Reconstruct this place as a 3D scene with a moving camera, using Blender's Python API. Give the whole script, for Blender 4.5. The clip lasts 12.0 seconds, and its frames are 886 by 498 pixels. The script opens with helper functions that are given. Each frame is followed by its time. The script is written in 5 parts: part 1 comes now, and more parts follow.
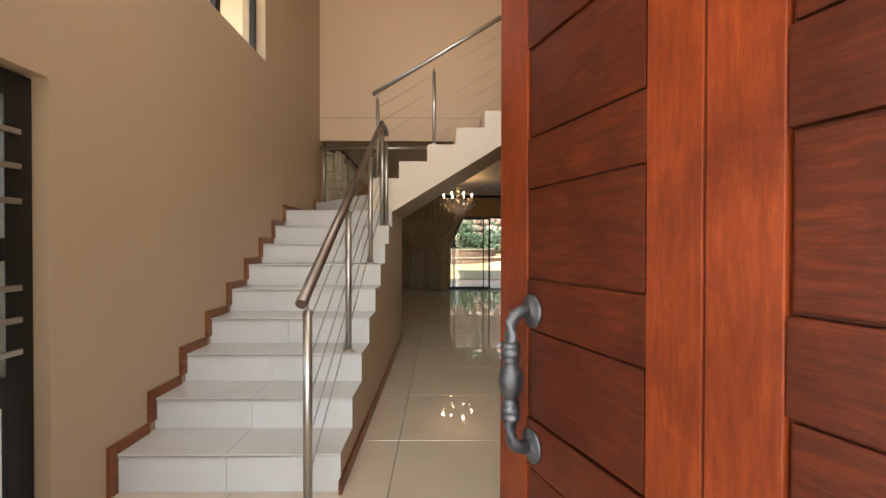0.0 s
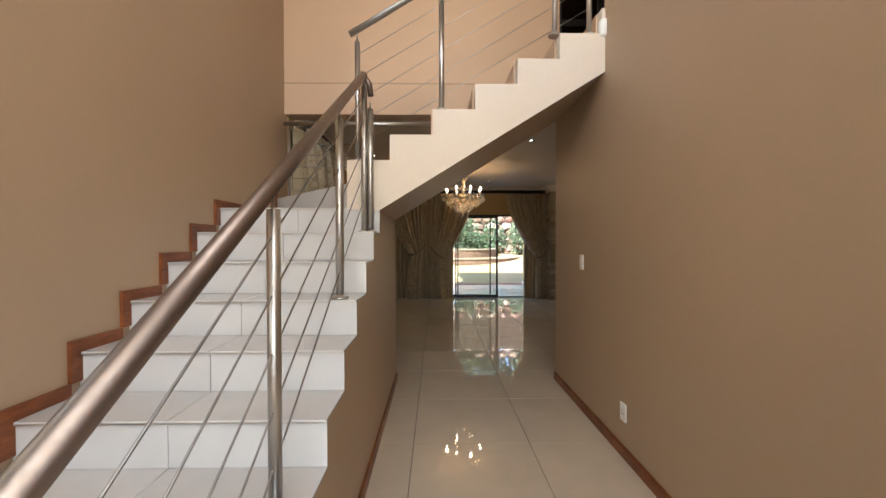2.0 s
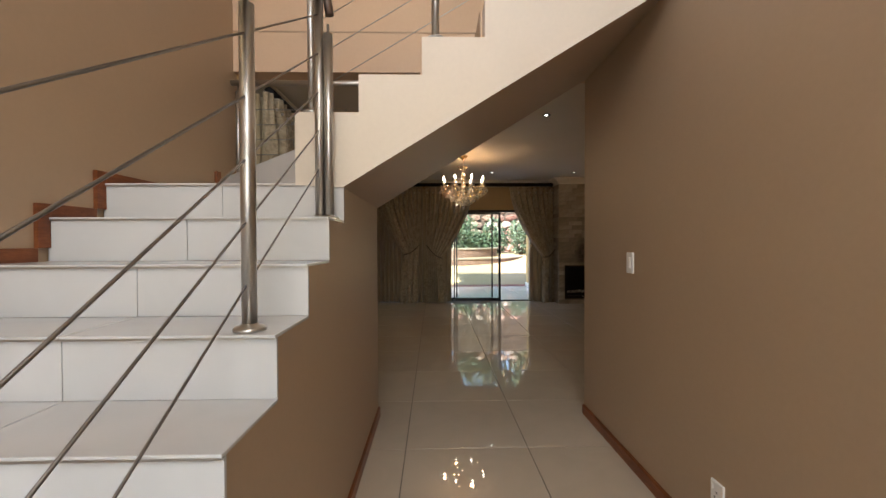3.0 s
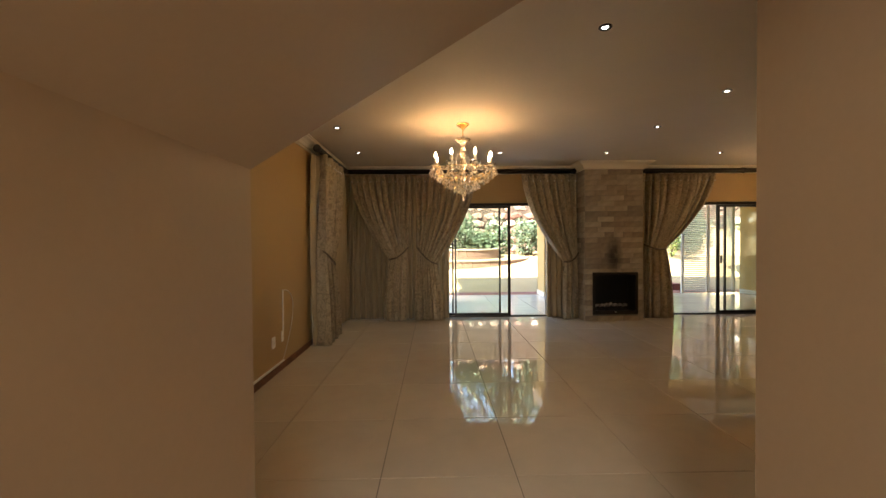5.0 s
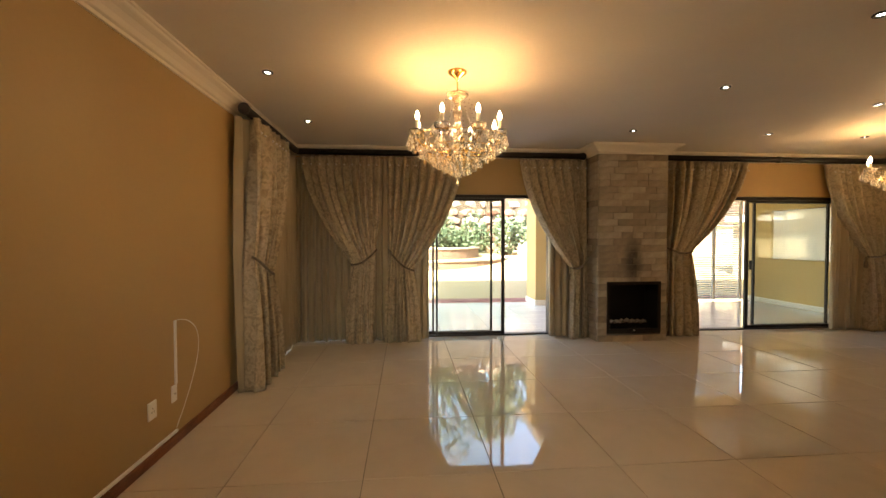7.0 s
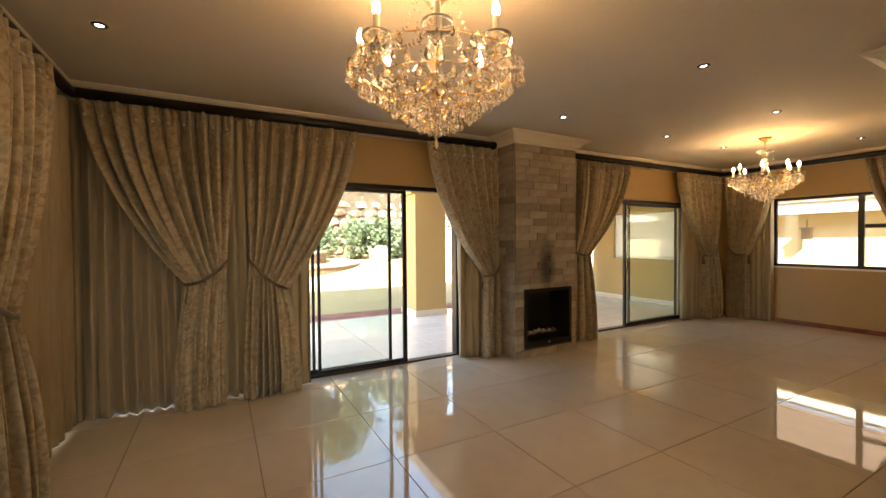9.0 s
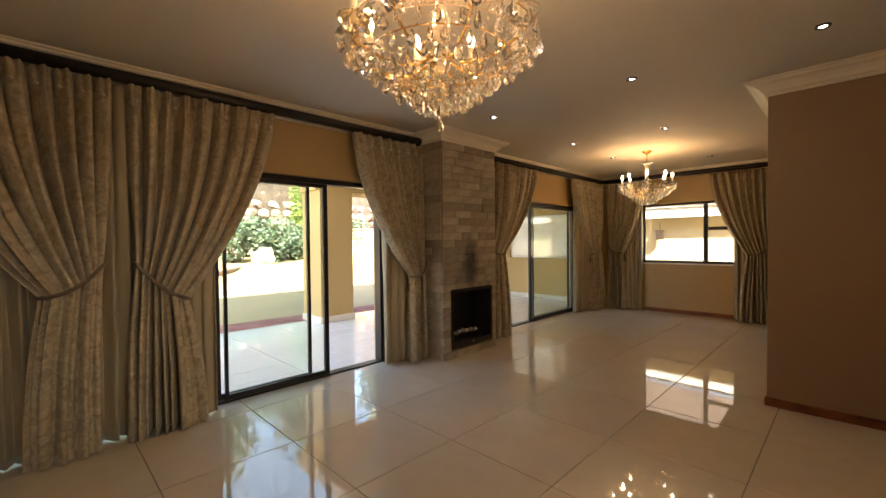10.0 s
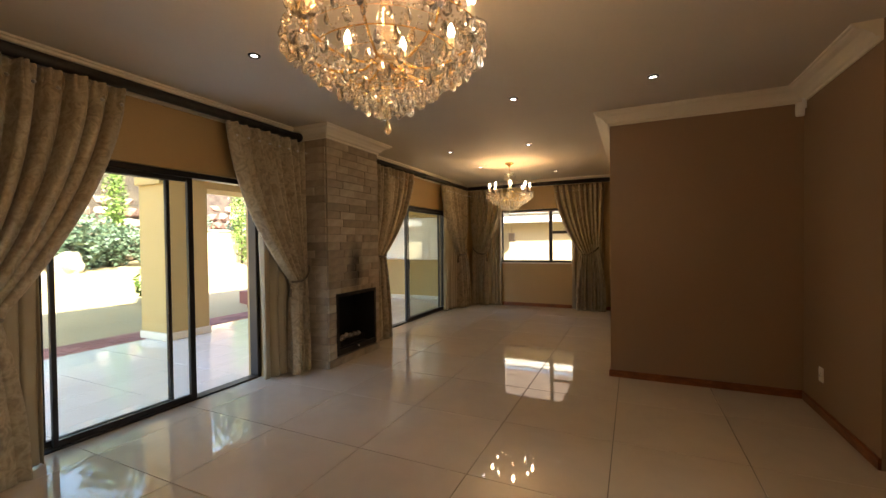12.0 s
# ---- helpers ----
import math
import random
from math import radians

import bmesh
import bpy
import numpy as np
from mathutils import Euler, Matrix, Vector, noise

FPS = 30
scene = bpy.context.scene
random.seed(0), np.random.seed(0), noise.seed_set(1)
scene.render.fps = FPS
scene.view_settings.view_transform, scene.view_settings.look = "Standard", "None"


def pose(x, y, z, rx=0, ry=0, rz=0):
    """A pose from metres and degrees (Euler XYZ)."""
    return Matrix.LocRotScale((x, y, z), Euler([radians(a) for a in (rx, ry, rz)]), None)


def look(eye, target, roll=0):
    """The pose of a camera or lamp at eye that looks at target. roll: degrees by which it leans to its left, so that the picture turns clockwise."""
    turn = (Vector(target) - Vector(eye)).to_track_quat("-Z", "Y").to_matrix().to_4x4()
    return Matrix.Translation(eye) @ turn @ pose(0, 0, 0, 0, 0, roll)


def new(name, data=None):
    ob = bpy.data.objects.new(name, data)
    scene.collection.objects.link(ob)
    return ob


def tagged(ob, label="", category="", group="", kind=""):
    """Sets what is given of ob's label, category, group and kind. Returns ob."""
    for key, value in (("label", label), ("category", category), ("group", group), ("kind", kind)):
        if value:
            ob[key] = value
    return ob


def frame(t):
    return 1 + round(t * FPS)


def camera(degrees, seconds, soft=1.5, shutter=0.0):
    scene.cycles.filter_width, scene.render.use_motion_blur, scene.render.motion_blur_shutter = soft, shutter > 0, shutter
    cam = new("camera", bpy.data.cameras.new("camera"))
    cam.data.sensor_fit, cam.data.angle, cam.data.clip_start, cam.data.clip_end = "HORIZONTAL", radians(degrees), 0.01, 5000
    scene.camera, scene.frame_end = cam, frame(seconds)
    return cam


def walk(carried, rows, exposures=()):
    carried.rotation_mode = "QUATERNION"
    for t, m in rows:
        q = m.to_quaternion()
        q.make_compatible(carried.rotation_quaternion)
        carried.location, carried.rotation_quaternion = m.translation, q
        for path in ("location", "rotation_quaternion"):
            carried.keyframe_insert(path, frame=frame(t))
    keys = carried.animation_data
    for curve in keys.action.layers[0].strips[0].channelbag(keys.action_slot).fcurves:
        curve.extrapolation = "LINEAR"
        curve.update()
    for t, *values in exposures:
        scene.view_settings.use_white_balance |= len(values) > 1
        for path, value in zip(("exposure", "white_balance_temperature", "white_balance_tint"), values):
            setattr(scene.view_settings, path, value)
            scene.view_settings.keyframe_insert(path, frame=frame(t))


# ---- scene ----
cam = camera(94.7, 12.0)
PATH = [
    (0, (0.257, 1.564, 1.265), (0.276, 3.563, 1.247), 0.1),
    (0.6, (0.222, 1.906, 1.291), (0.248, 3.906, 1.274), 0.3),
    (1, (0.18, 2.206, 1.357), (0.208, 4.205, 1.327), 0.1),
    (1.3, (0.158, 2.429, 1.404), (0.186, 4.428, 1.366), 0.3),
    (1.5, (0.151, 2.588, 1.383), (0.182, 4.587, 1.352), 0.1),
    (2, (0.156, 3.006, 1.387), (0.191, 5.006, 1.357), -0.1),
    (2.5, (0.154, 3.488, 1.391), (0.194, 5.487, 1.353), 0.1),
    (3, (0.188, 3.951, 1.35), (0.233, 5.95, 1.319), -0.2),
    (3.5, (0.214, 4.451, 1.34), (0.26, 6.451, 1.312), -0.1),
    (5.3, (0.345, 6.05, 1.405), (0.386, 8.049, 1.37), -0.5),
    (5.5, (0.35, 6.19, 1.421), (0.394, 8.189, 1.38), -0.4),
    (6, (0.305, 6.585, 1.442), (0.37, 8.584, 1.403), -0.3),
    (6.5, (0.282, 6.968, 1.437), (0.405, 8.964, 1.399), -0.4),
    (6.7, (0.284, 7.115, 1.445), (0.423, 9.11, 1.4), -0.2),
    (8.3, (-0.067, 8.491, 1.436), (0.559, 10.39, 1.403), -0.6),
    (8.5, (-0.1, 8.605, 1.443), (0.617, 10.472, 1.411), -0.5),
    (9, (-0.203, 8.908, 1.448), (0.755, 10.663, 1.409), -0.5),
    (9.5, (-0.356, 9.171, 1.447), (0.836, 10.776, 1.411), -0.6),
    (10, (-0.487, 9.401, 1.427), (0.928, 10.814, 1.391), -0.6),
    (10.5, (-0.549, 9.563, 1.412), (1.032, 10.788, 1.373), -0.6),
    (11, (-0.641, 9.651, 1.414), (1.057, 10.708, 1.376), -0.6),
    (11.5, (-0.693, 9.679, 1.435), (1.08, 10.605, 1.397), -0.7),
    (12, (-0.71, 9.684, 1.432), (1.103, 10.528, 1.399), -0.7),
]
walk(cam, [(t, look(eye, target, roll)) for t, eye, target, roll in PATH],
     exposures=[(0.0, 2.0, 6600, 10), (1.0, 2.3, 6400, 10), (2.0, 2.4, 6150, 10), (3.5, 2.25, 6150, 10), (4.4, 2.6, 6700, 10), (6.0, 3.4, 7600, 11), (9.0, 3.45, 7700, 11), (10.5, 3.15, 7000, 11), (12.0, 3.1, 6900, 11)])

# ---- light ----
world = bpy.data.worlds.new("sky")
scene.world = world
world.use_nodes = True
wn = world.node_tree.nodes
sky = wn.new("ShaderNodeTexSky")
sky.sky_type = "NISHITA"
sky.sun_disc = False
SUN_DIR = Vector((-0.38, -0.64, 0.67)).normalized()
sky.sun_elevation = math.asin(SUN_DIR.z)
sky.sun_rotation = math.atan2(SUN_DIR.x, SUN_DIR.y)
world.node_tree.links.new(sky.outputs[0], wn["Background"].inputs[0])
wn["Background"].inputs[1].default_value = 0.15


def lamp(name, kind, m, energy, color, **more):
    data = bpy.data.lights.new(name, kind)
    data.energy, data.color = energy, color
    for key, value in more.items():
        if key == "size":
            data.shape, data.size = "RECTANGLE", value[0]
            data.size_y = value[1]
        elif key == "radius":
            data.shadow_soft_size = value
        elif key == "angle":
            data.angle = value
        elif key == "spot":
            data.spot_size, data.spot_blend = value, 0.6
    ob = new(name, data)
    ob.matrix_world = m
    return ob


lamp("sun", "SUN", look(SUN_DIR * 30, (0, 0, 0)), 5.0, (1.0, 0.95, 0.86), angle=radians(0.6))
# daylight through the open front door, behind the walker
lamp("entrance_daylight", "AREA", look((0.25, 1.25, 1.5), (0.25, 6, 1.4)), 7, (1.0, 0.97, 0.93), size=(2.0, 2.2))
# fill light added to brighten the hall, at an assumed opening above the door
lamp("added_hall_fill", "AREA", look((0.1, 2.34, 4.1), (0.1, 6.5, 2.6)), 17, (1.0, 0.97, 0.93), size=(2.0, 1.8))
WARM = (1.0, 0.59, 0.27)
CHANDELIERS = [(0.667, 10.56), (6.00, 11.56)]
for cx, cy in CHANDELIERS:
    for k in range(4):
        a = 2 * math.pi * (2 * k + 0.42) / 8
        lamp("chandelier_glow", "POINT", pose(cx + 0.335 * math.cos(a), cy + 0.335 * math.sin(a), 2.43), 0.78, WARM, radius=0.022)
DOWNLIGHTS = [(-0.81, 9.40), (-0.81, 10.70), (-0.81, 12.03), (1.34, 12.07), (3.02, 9.53), (3.01, 10.68), (3.00, 12.10),
              (4.85, 10.97), (4.78, 12.10), (6.13, 12.12), (7.17, 10.99), (1.43, 8.43)]
for dx, dy in DOWNLIGHTS:
    lamp("downlight_beam", "SPOT", pose(dx, dy, 2.715), 0.3, (1.0, 0.82, 0.60), radius=0.03, spot=radians(95))


# ---- materials ----
def rgba(c):
    return (c[0], c[1], c[2], 1.0)


class Mat:
    """A node material with short ways to add noise, ramps and bump."""

    def __init__(self, name, color, rough=0.5, metal=0.0):
        self.m = bpy.data.materials.new(name)
        self.m.use_nodes = True
        self.t = self.m.node_tree
        self.n, self.l = self.t.nodes, self.t.links
        self.b = self.n["Principled BSDF"]
        self.b.inputs["Base Color"].default_value = rgba(color)
        self.b.inputs["Roughness"].default_value = rough
        self.b.inputs["Metallic"].default_value = metal
        self.co = self.n.new("ShaderNodeTexCoord").outputs["Object"]

    def put(self, socket, value):
        self.b.inputs[socket].default_value = value
        return self

    def mapping(self, scale, rot=(0, 0, 0)):
        g = self.n.new("ShaderNodeMapping")
        g.inputs["Scale"].default_value = scale
        g.inputs["Rotation"].default_value = rot
        self.l.new(self.co, g.inputs[0])
        return g.outputs[0]

    def noise(self, scale, detail=4.0, stretch=(1, 1, 1), distortion=0.0, rough=0.55):
        t = self.n.new("ShaderNodeTexNoise")
        t.inputs["Scale"].default_value = scale
        t.inputs["Detail"].default_value = detail
        t.inputs["Roughness"].default_value = rough
        t.inputs["Distortion"].default_value = distortion
        self.l.new(self.mapping(stretch), t.inputs["Vector"])
        return t.outputs["Fac"]

    def ramp(self, fac, stops):
        r = self.n.new("ShaderNodeValToRGB")
        e = r.color_ramp.elements
        while len(e) < len(stops):
            e.new(0.5)
        for el, (p, c) in zip(e, stops):
            el.position, el.color = p, rgba(c)
        self.l.new(fac, r.inputs[0])
        return r.outputs[0]

    def mix(self, a, b, fac, mode="MIX"):
        x = self.n.new("ShaderNodeMix")
        x.data_type, x.blend_type = "RGBA", mode
        for value, socket in ((fac, x.inputs[0]), (a, x.inputs[6]), (b, x.inputs[7])):
            if isinstance(value, (int, float)):
                socket.default_value = value
            elif isinstance(value, tuple):
                socket.default_value = rgba(value)
            else:
                self.l.new(value, socket)
        return x.outputs[2]

    def random(self):
        return self.n.new("ShaderNodeObjectInfo").outputs["Random"]

    def island(self):
        return self.n.new("ShaderNodeNewGeometry").outputs["Random Per Island"]

    def color(self, out):
        self.l.new(out, self.b.inputs["Base Color"])
        return self

    def rough(self, fac, lo, hi):
        r = self.n.new("ShaderNodeMapRange")
        r.inputs[3].default_value, r.inputs[4].default_value = lo, hi
        self.l.new(fac, r.inputs[0])
        self.l.new(r.outputs[0], self.b.inputs["Roughness"])
        return self

    def bump(self, fac, strength=0.2, distance=0.01):
        b = self.n.new("ShaderNodeBump")
        b.inputs["Strength"].default_value, b.inputs["Distance"].default_value = strength, distance
        self.l.new(fac, b.inputs["Height"])
        self.l.new(b.outputs[0], self.b.inputs["Normal"])
        return self


def plaster(name, c, rough=0.55):
    k = Mat(name, c, rough)
    big = k.noise(0.9, 3)
    fine = k.noise(45, 3)
    lo = tuple(v * 0.93 for v in c)
    hi = tuple(min(1, v * 1.05) for v in c)
    k.color(k.mix(k.ramp(big, [(0.3, lo), (0.7, hi)]), k.ramp(fine, [(0.2, lo), (0.8, hi)]), 0.35))
    k.rough(big, rough - 0.08, rough + 0.08)
    return k.bump(k.noise(160, 2), 0.06, 0.003).m


def tile_mat(name, c, rough, ior=1.55):
    k = Mat(name, c, rough)
    vein = k.noise(2.6, 6, distortion=0.8)
    a = k.ramp(vein, [(0.3, tuple(v * 0.93 for v in c)), (0.6, c), (0.85, tuple(v * 1.03 for v in c))])
    tone = k.ramp(k.random(), [(0.0, (0.94, 0.94, 0.94)), (1.0, (1, 1, 1))])
    k.color(k.mix(a, tone, 1.0, "MULTIPLY"))
    k.rough(k.noise(1.7, 4), rough * 0.6, rough * 1.6)
    k.put("IOR", ior)
    return k.m


def wood(name, dark, mid, light, rough, stretch):
    k = Mat(name, mid, rough)
    g = k.noise(5.5, 8, stretch=stretch, distortion=0.35, rough=0.72)
    f = k.noise(34, 6, stretch=stretch, distortion=0.2, rough=0.75)
    a = k.ramp(g, [(0.28, dark), (0.5, mid), (0.74, light)])
    b = k.ramp(f, [(0.3, dark), (0.62, light)])
    blotch = k.ramp(k.noise(4.5, 4, distortion=0.6), [(0.3, (0.55, 0.5, 0.5)), (0.62, (1.1, 1.1, 1.1))])
    k.color(k.mix(k.mix(a, b, 0.22), blotch, 0.8, "MULTIPLY"))
    k.rough(f, rough - 0.08, rough + 0.12)
    k.put("Specular IOR Level", 0.3)
    return k.bump(f, 0.2, 0.004).m


def fabric(name, a, b, c, sheen):
    """Woven damask: large leaves, veins within them, a fine weave."""
    k = Mat(name, b, 0.72)
    leaf = k.noise(11.0, 3, distortion=1.1, rough=0.5)
    vein = k.noise(42.0, 3, distortion=0.6)
    weave = k.noise(260, 2)
    cols = k.ramp(leaf, [(0.38, a), (0.44, b), (0.52, c), (0.62, b), (0.72, a)])
    cols = k.mix(cols, k.ramp(vein, [(0.36, a), (0.62, c)]), 0.3)
    k.color(k.mix(cols, k.ramp(weave, [(0.2, a), (0.8, c)]), 0.2))
    k.rough(leaf, 0.5, 0.85)
    k.put("Sheen Weight", sheen)
    return k.bump(leaf, 0.22, 0.006).m


def sateen(name, a, b, sheen):
    """Plain lining cloth with slight slubs down its length."""
    k = Mat(name, a, 0.6)
    slub = k.noise(30, 4, stretch=(1, 1, 0.05))
    k.color(k.mix(k.ramp(slub, [(0.3, a), (0.7, b)]), k.ramp(k.noise(2.2, 3), [(0.3, a), (0.7, b)]), 0.5))
    k.put("Sheen Weight", sheen)
    return k.bump(k.noise(240, 2), 0.08, 0.002).m


WALL = plaster("tan_wall_paint", (0.40, 0.285, 0.185), 0.5)
# the same tan paint, with the warm lamp light mixed into its colour
LOUNGE_WALL = plaster("lamp_warmed_wall_paint", (0.385, 0.255, 0.105), 0.5)
# the tan wall paint darkened, with the shade of the far side in its colour
SHADED_WALL = plaster("shaded_wall_paint", (0.255, 0.165, 0.095), 0.5)
PEACH = plaster("peach_wall_paint", (0.58, 0.40, 0.265), 0.55)
CEIL = plaster("ceiling_paint", (0.64, 0.575, 0.475), 0.7)
STRINGER = plaster("cream_plaster", (0.66, 0.58, 0.48), 0.55)
TRIM = plaster("white_cornice_paint", (0.74, 0.67, 0.55), 0.45)
OUT_WALL = plaster("yellow_outside_paint", (0.52, 0.36, 0.15), 0.75)
OUT_CREAM = plaster("cream_outside_paint", (0.52, 0.44, 0.29), 0.75)
FLOOR_TILE = tile_mat("cream_porcelain", (0.59, 0.515, 0.41), 0.028, 1.82)
STAIR_TILE = tile_mat("white_porcelain", (0.60, 0.60, 0.60), 0.16)
PATIO_TILE = tile_mat("patio_porcelain", (0.80, 0.77, 0.72), 0.07, 1.8)
GROUT = plaster("grey_grout", (0.17, 0.15, 0.13), 0.9)
SKIRT = wood("brown_skirting_wood", (0.07, 0.020, 0.008), (0.18, 0.055, 0.018), (0.30, 0.105, 0.034), 0.32, (1, 1, 5))
MAHOGANY_V = wood("red_mahogany_upright", (0.085, 0.011, 0.003), (0.17, 0.027, 0.007), (0.26, 0.054, 0.011), 0.34, (9, 9, 1.1))
MAHOGANY_H = wood("red_mahogany_level", (0.016, 0.0035, 0.0015), (0.062, 0.0095, 0.003), (0.13, 0.026, 0.0065), 0.34, (1.4, 1.4, 11))
DAMASK = fabric("damask_curtain", (0.20, 0.155, 0.09), (0.29, 0.232, 0.148), (0.44, 0.37, 0.255), 0.1)
TIE = fabric("tie_back_cloth", (0.07, 0.05, 0.03), (0.10, 0.075, 0.045), (0.16, 0.125, 0.08), 0.1)
LINING = sateen("sateen_lining", (0.27, 0.215, 0.13), (0.35, 0.29, 0.185), 0.12)


def steel(name, c, rough):
    k = Mat(name, c, rough, 1.0)
    k.rough(k.noise(90, 2, stretch=(1, 1, 0.06)), rough * 0.7, rough * 1.5)
    return k.m


STEEL = steel("brushed_steel", (0.50, 0.48, 0.45), 0.32)
RAIL_METAL = steel("bronze_steel", (0.23, 0.185, 0.16), 0.38)
WIRE = steel("dark_steel_wire", (0.28, 0.27, 0.26), 0.38)
GOLD = steel("polished_brass", (0.86, 0.56, 0.20), 0.16)
_k = Mat("worn_iron", (0.10, 0.105, 0.115), 0.42, 0.75)
_n = _k.noise(22, 6)
_k.color(_k.ramp(_n, [(0.3, (0.045, 0.047, 0.055)), (0.6, (0.13, 0.135, 0.15)), (0.8, (0.32, 0.31, 0.30))])).rough(_n, 0.3, 0.6).bump(_n, 0.35, 0.004)
IRON = _k.m
_k = Mat("dark_aluminium", (0.012, 0.010, 0.009), 0.38, 0.3)
_k.rough(_k.noise(30), 0.3, 0.5)
BLACK = _k.m
_k = Mat("dark_curtain_pole", (0.010, 0.007, 0.005), 0.5)
_k.rough(_k.noise(12, 3, stretch=(1, 1, 1)), 0.42, 0.62)
POLE = _k.m
_k = Mat("soot", (0.006, 0.006, 0.006), 0.8)
_k.bump(_k.noise(40), 0.4, 0.01)
SOOT = _k.m
_k = Mat("ash_grey_logs", (0.34, 0.31, 0.28), 0.9)
_k.color(_k.ramp(_k.noise(26), [(0.35, (0.10, 0.08, 0.07)), (0.6, (0.45, 0.41, 0.37))])).bump(_k.noise(40), 0.6, 0.01)
ASH = _k.m
_k = Mat("white_plastic", (0.78, 0.77, 0.74), 0.35)
_k.rough(_k.noise(20), 0.28, 0.42)
PLASTIC = _k.m
_k = Mat("candle_tube", (0.80, 0.72, 0.55), 0.4)
_k.put("Subsurface Weight", 0.0).rough(_k.noise(20), 0.3, 0.5)
CANDLE = _k.m


def glow(name, c, strength):
    k = Mat(name, c, 0.4)
    k.put("Emission Color", rgba(c)).put("Emission Strength", strength)
    return k.m


BULB = glow("lit_bulb", (1.0, 0.86, 0.64), 4)
DOWN = glow("lit_downlight", (1.0, 0.95, 0.86), 4)


def pane_glass(name, tint, gloss=0.0):
    m = bpy.data.materials.new(name)
    m.use_nodes = True
    n, l = m.node_tree.nodes, m.node_tree.links
    n.clear()
    out = n.new("ShaderNodeOutputMaterial")
    mix = n.new("ShaderNodeMixShader")
    tr = n.new("ShaderNodeBsdfTransparent")
    gl = n.new("ShaderNodeBsdfGlossy")
    lw = n.new("ShaderNodeLayerWeight")
    fr = n.new("ShaderNodeMath")
    fr.operation = "POWER"
    sc = n.new("ShaderNodeMath")
    sc.operation = "MULTIPLY_ADD"
    tr.inputs[0].default_value = rgba(tint)
    gl.inputs["Roughness"].default_value = gloss
    fr.inputs[1].default_value = 4.5
    sc.inputs[1].default_value, sc.inputs[2].default_value = 0.9, 0.035
    lw.inputs[0].default_value = 0.5
    l.new(lw.outputs["Facing"], fr.inputs[0])
    l.new(fr.outputs[0], sc.inputs[0])
    l.new(sc.outputs[0], mix.inputs[0])
    l.new(tr.outputs[0], mix.inputs[1])
    l.new(gl.outputs[0], mix.inputs[2])
    l.new(mix.outputs[0], out.inputs[0])
    return m


GLASS = pane_glass("clear_glass", (0.95, 0.97, 0.95))
DARK_GLASS = pane_glass("dark_glass", (0.05, 0.05, 0.05))
_k = Mat("amber_crystal", (1.0, 0.95, 0.86), 0.03)
_k.put("Transmission Weight", 0.9).put("IOR", 1.6)
_k.color(_k.ramp(_k.random(), [(0.0, (1.0, 0.84, 0.62)), (0.45, (1.0, 0.96, 0.89)), (1.0, (1, 1, 1))]))
CRYSTAL = _k.m
# stone cladding, each stone of its own tone
_k = Mat("sandstone_cladding", (0.36, 0.31, 0.24), 0.8)
_g = _k.noise(9, 6)
_t = _k.ramp(_k.random(), [(0.0, (0.235, 0.200, 0.158)), (0.35, (0.335, 0.285, 0.220)), (0.7, (0.40, 0.345, 0.268)), (1.0, (0.46, 0.405, 0.32))])
_c = _k.mix(_t, _k.ramp(_g, [(0.25, (0.5, 0.47, 0.43)), (0.7, (1.06, 1.03, 1.0))]), 0.75, "MULTIPLY")
# old soot smeared up the stones over the firebox
_pos = _k.n.new("ShaderNodeNewGeometry").outputs["Position"]
_map = _k.n.new("ShaderNodeMapping")
_map.inputs["Location"].default_value = (-3.43 / 0.17, -12.81 / 0.6, -1.13 / 0.42)
_map.inputs["Scale"].default_value = (1 / 0.17, 1 / 0.6, 1 / 0.42)
_k.l.new(_pos, _map.inputs[0])
_grad = _k.n.new("ShaderNodeTexGradient")
_grad.gradient_type = "SPHERICAL"
_k.l.new(_map.outputs[0], _grad.inputs[0])
_soot = _k.mix(_k.ramp(_grad.outputs[0], [(0.0, (0, 0, 0)), (0.7, (1, 1, 1))]), _k.ramp(_k.noise(7, 5), [(0.25, (0.45, 0.45, 0.45)), (0.65, (1, 1, 1))]), 1.0, "MULTIPLY")
_k.color(_k.mix(_c, (0.035, 0.03, 0.026), _soot)).bump(_k.noise(24, 6), 0.45, 0.012)
STONE = _k.m
_k = Mat("garden_rock", (0.4, 0.33, 0.27), 0.9)
_t = _k.ramp(_k.island(), [(0.0, (0.065, 0.030, 0.020)), (0.5, (0.13, 0.066, 0.045)), (1.0, (0.23, 0.145, 0.105))])
_k.color(_k.mix(_t, _k.ramp(_k.noise(4, 6), [(0.3, (0.6, 0.6, 0.6)), (0.7, (1.1, 1.1, 1.1))]), 0.7, "MULTIPLY")).bump(_k.noise(7, 6), 0.6, 0.05)
ROCK = _k.m
_k = Mat("pinkish_rock", (0.3, 0.2, 0.16), 0.9)
_t = _k.ramp(_k.island(), [(0.0, (0.16, 0.075, 0.052)), (0.35, (0.27, 0.17, 0.13)), (0.75, (0.40, 0.30, 0.24)), (1.0, (0.50, 0.42, 0.36))])
_k.color(_k.mix(_t, _k.ramp(_k.noise(4, 6), [(0.3, (0.55, 0.52, 0.5)), (0.7, (1.1, 1.1, 1.1))]), 0.8, "MULTIPLY")).bump(_k.noise(7, 6), 0.6, 0.05)
RED_ROCK = _k.m
_k = Mat("dark_earth", (0.06, 0.04, 0.03), 0.95)
_k.color(_k.ramp(_k.noise(3, 6), [(0.3, (0.035, 0.024, 0.018)), (0.7, (0.09, 0.065, 0.045))])).bump(_k.noise(12, 5), 0.5, 0.03)
SOIL = _k.m
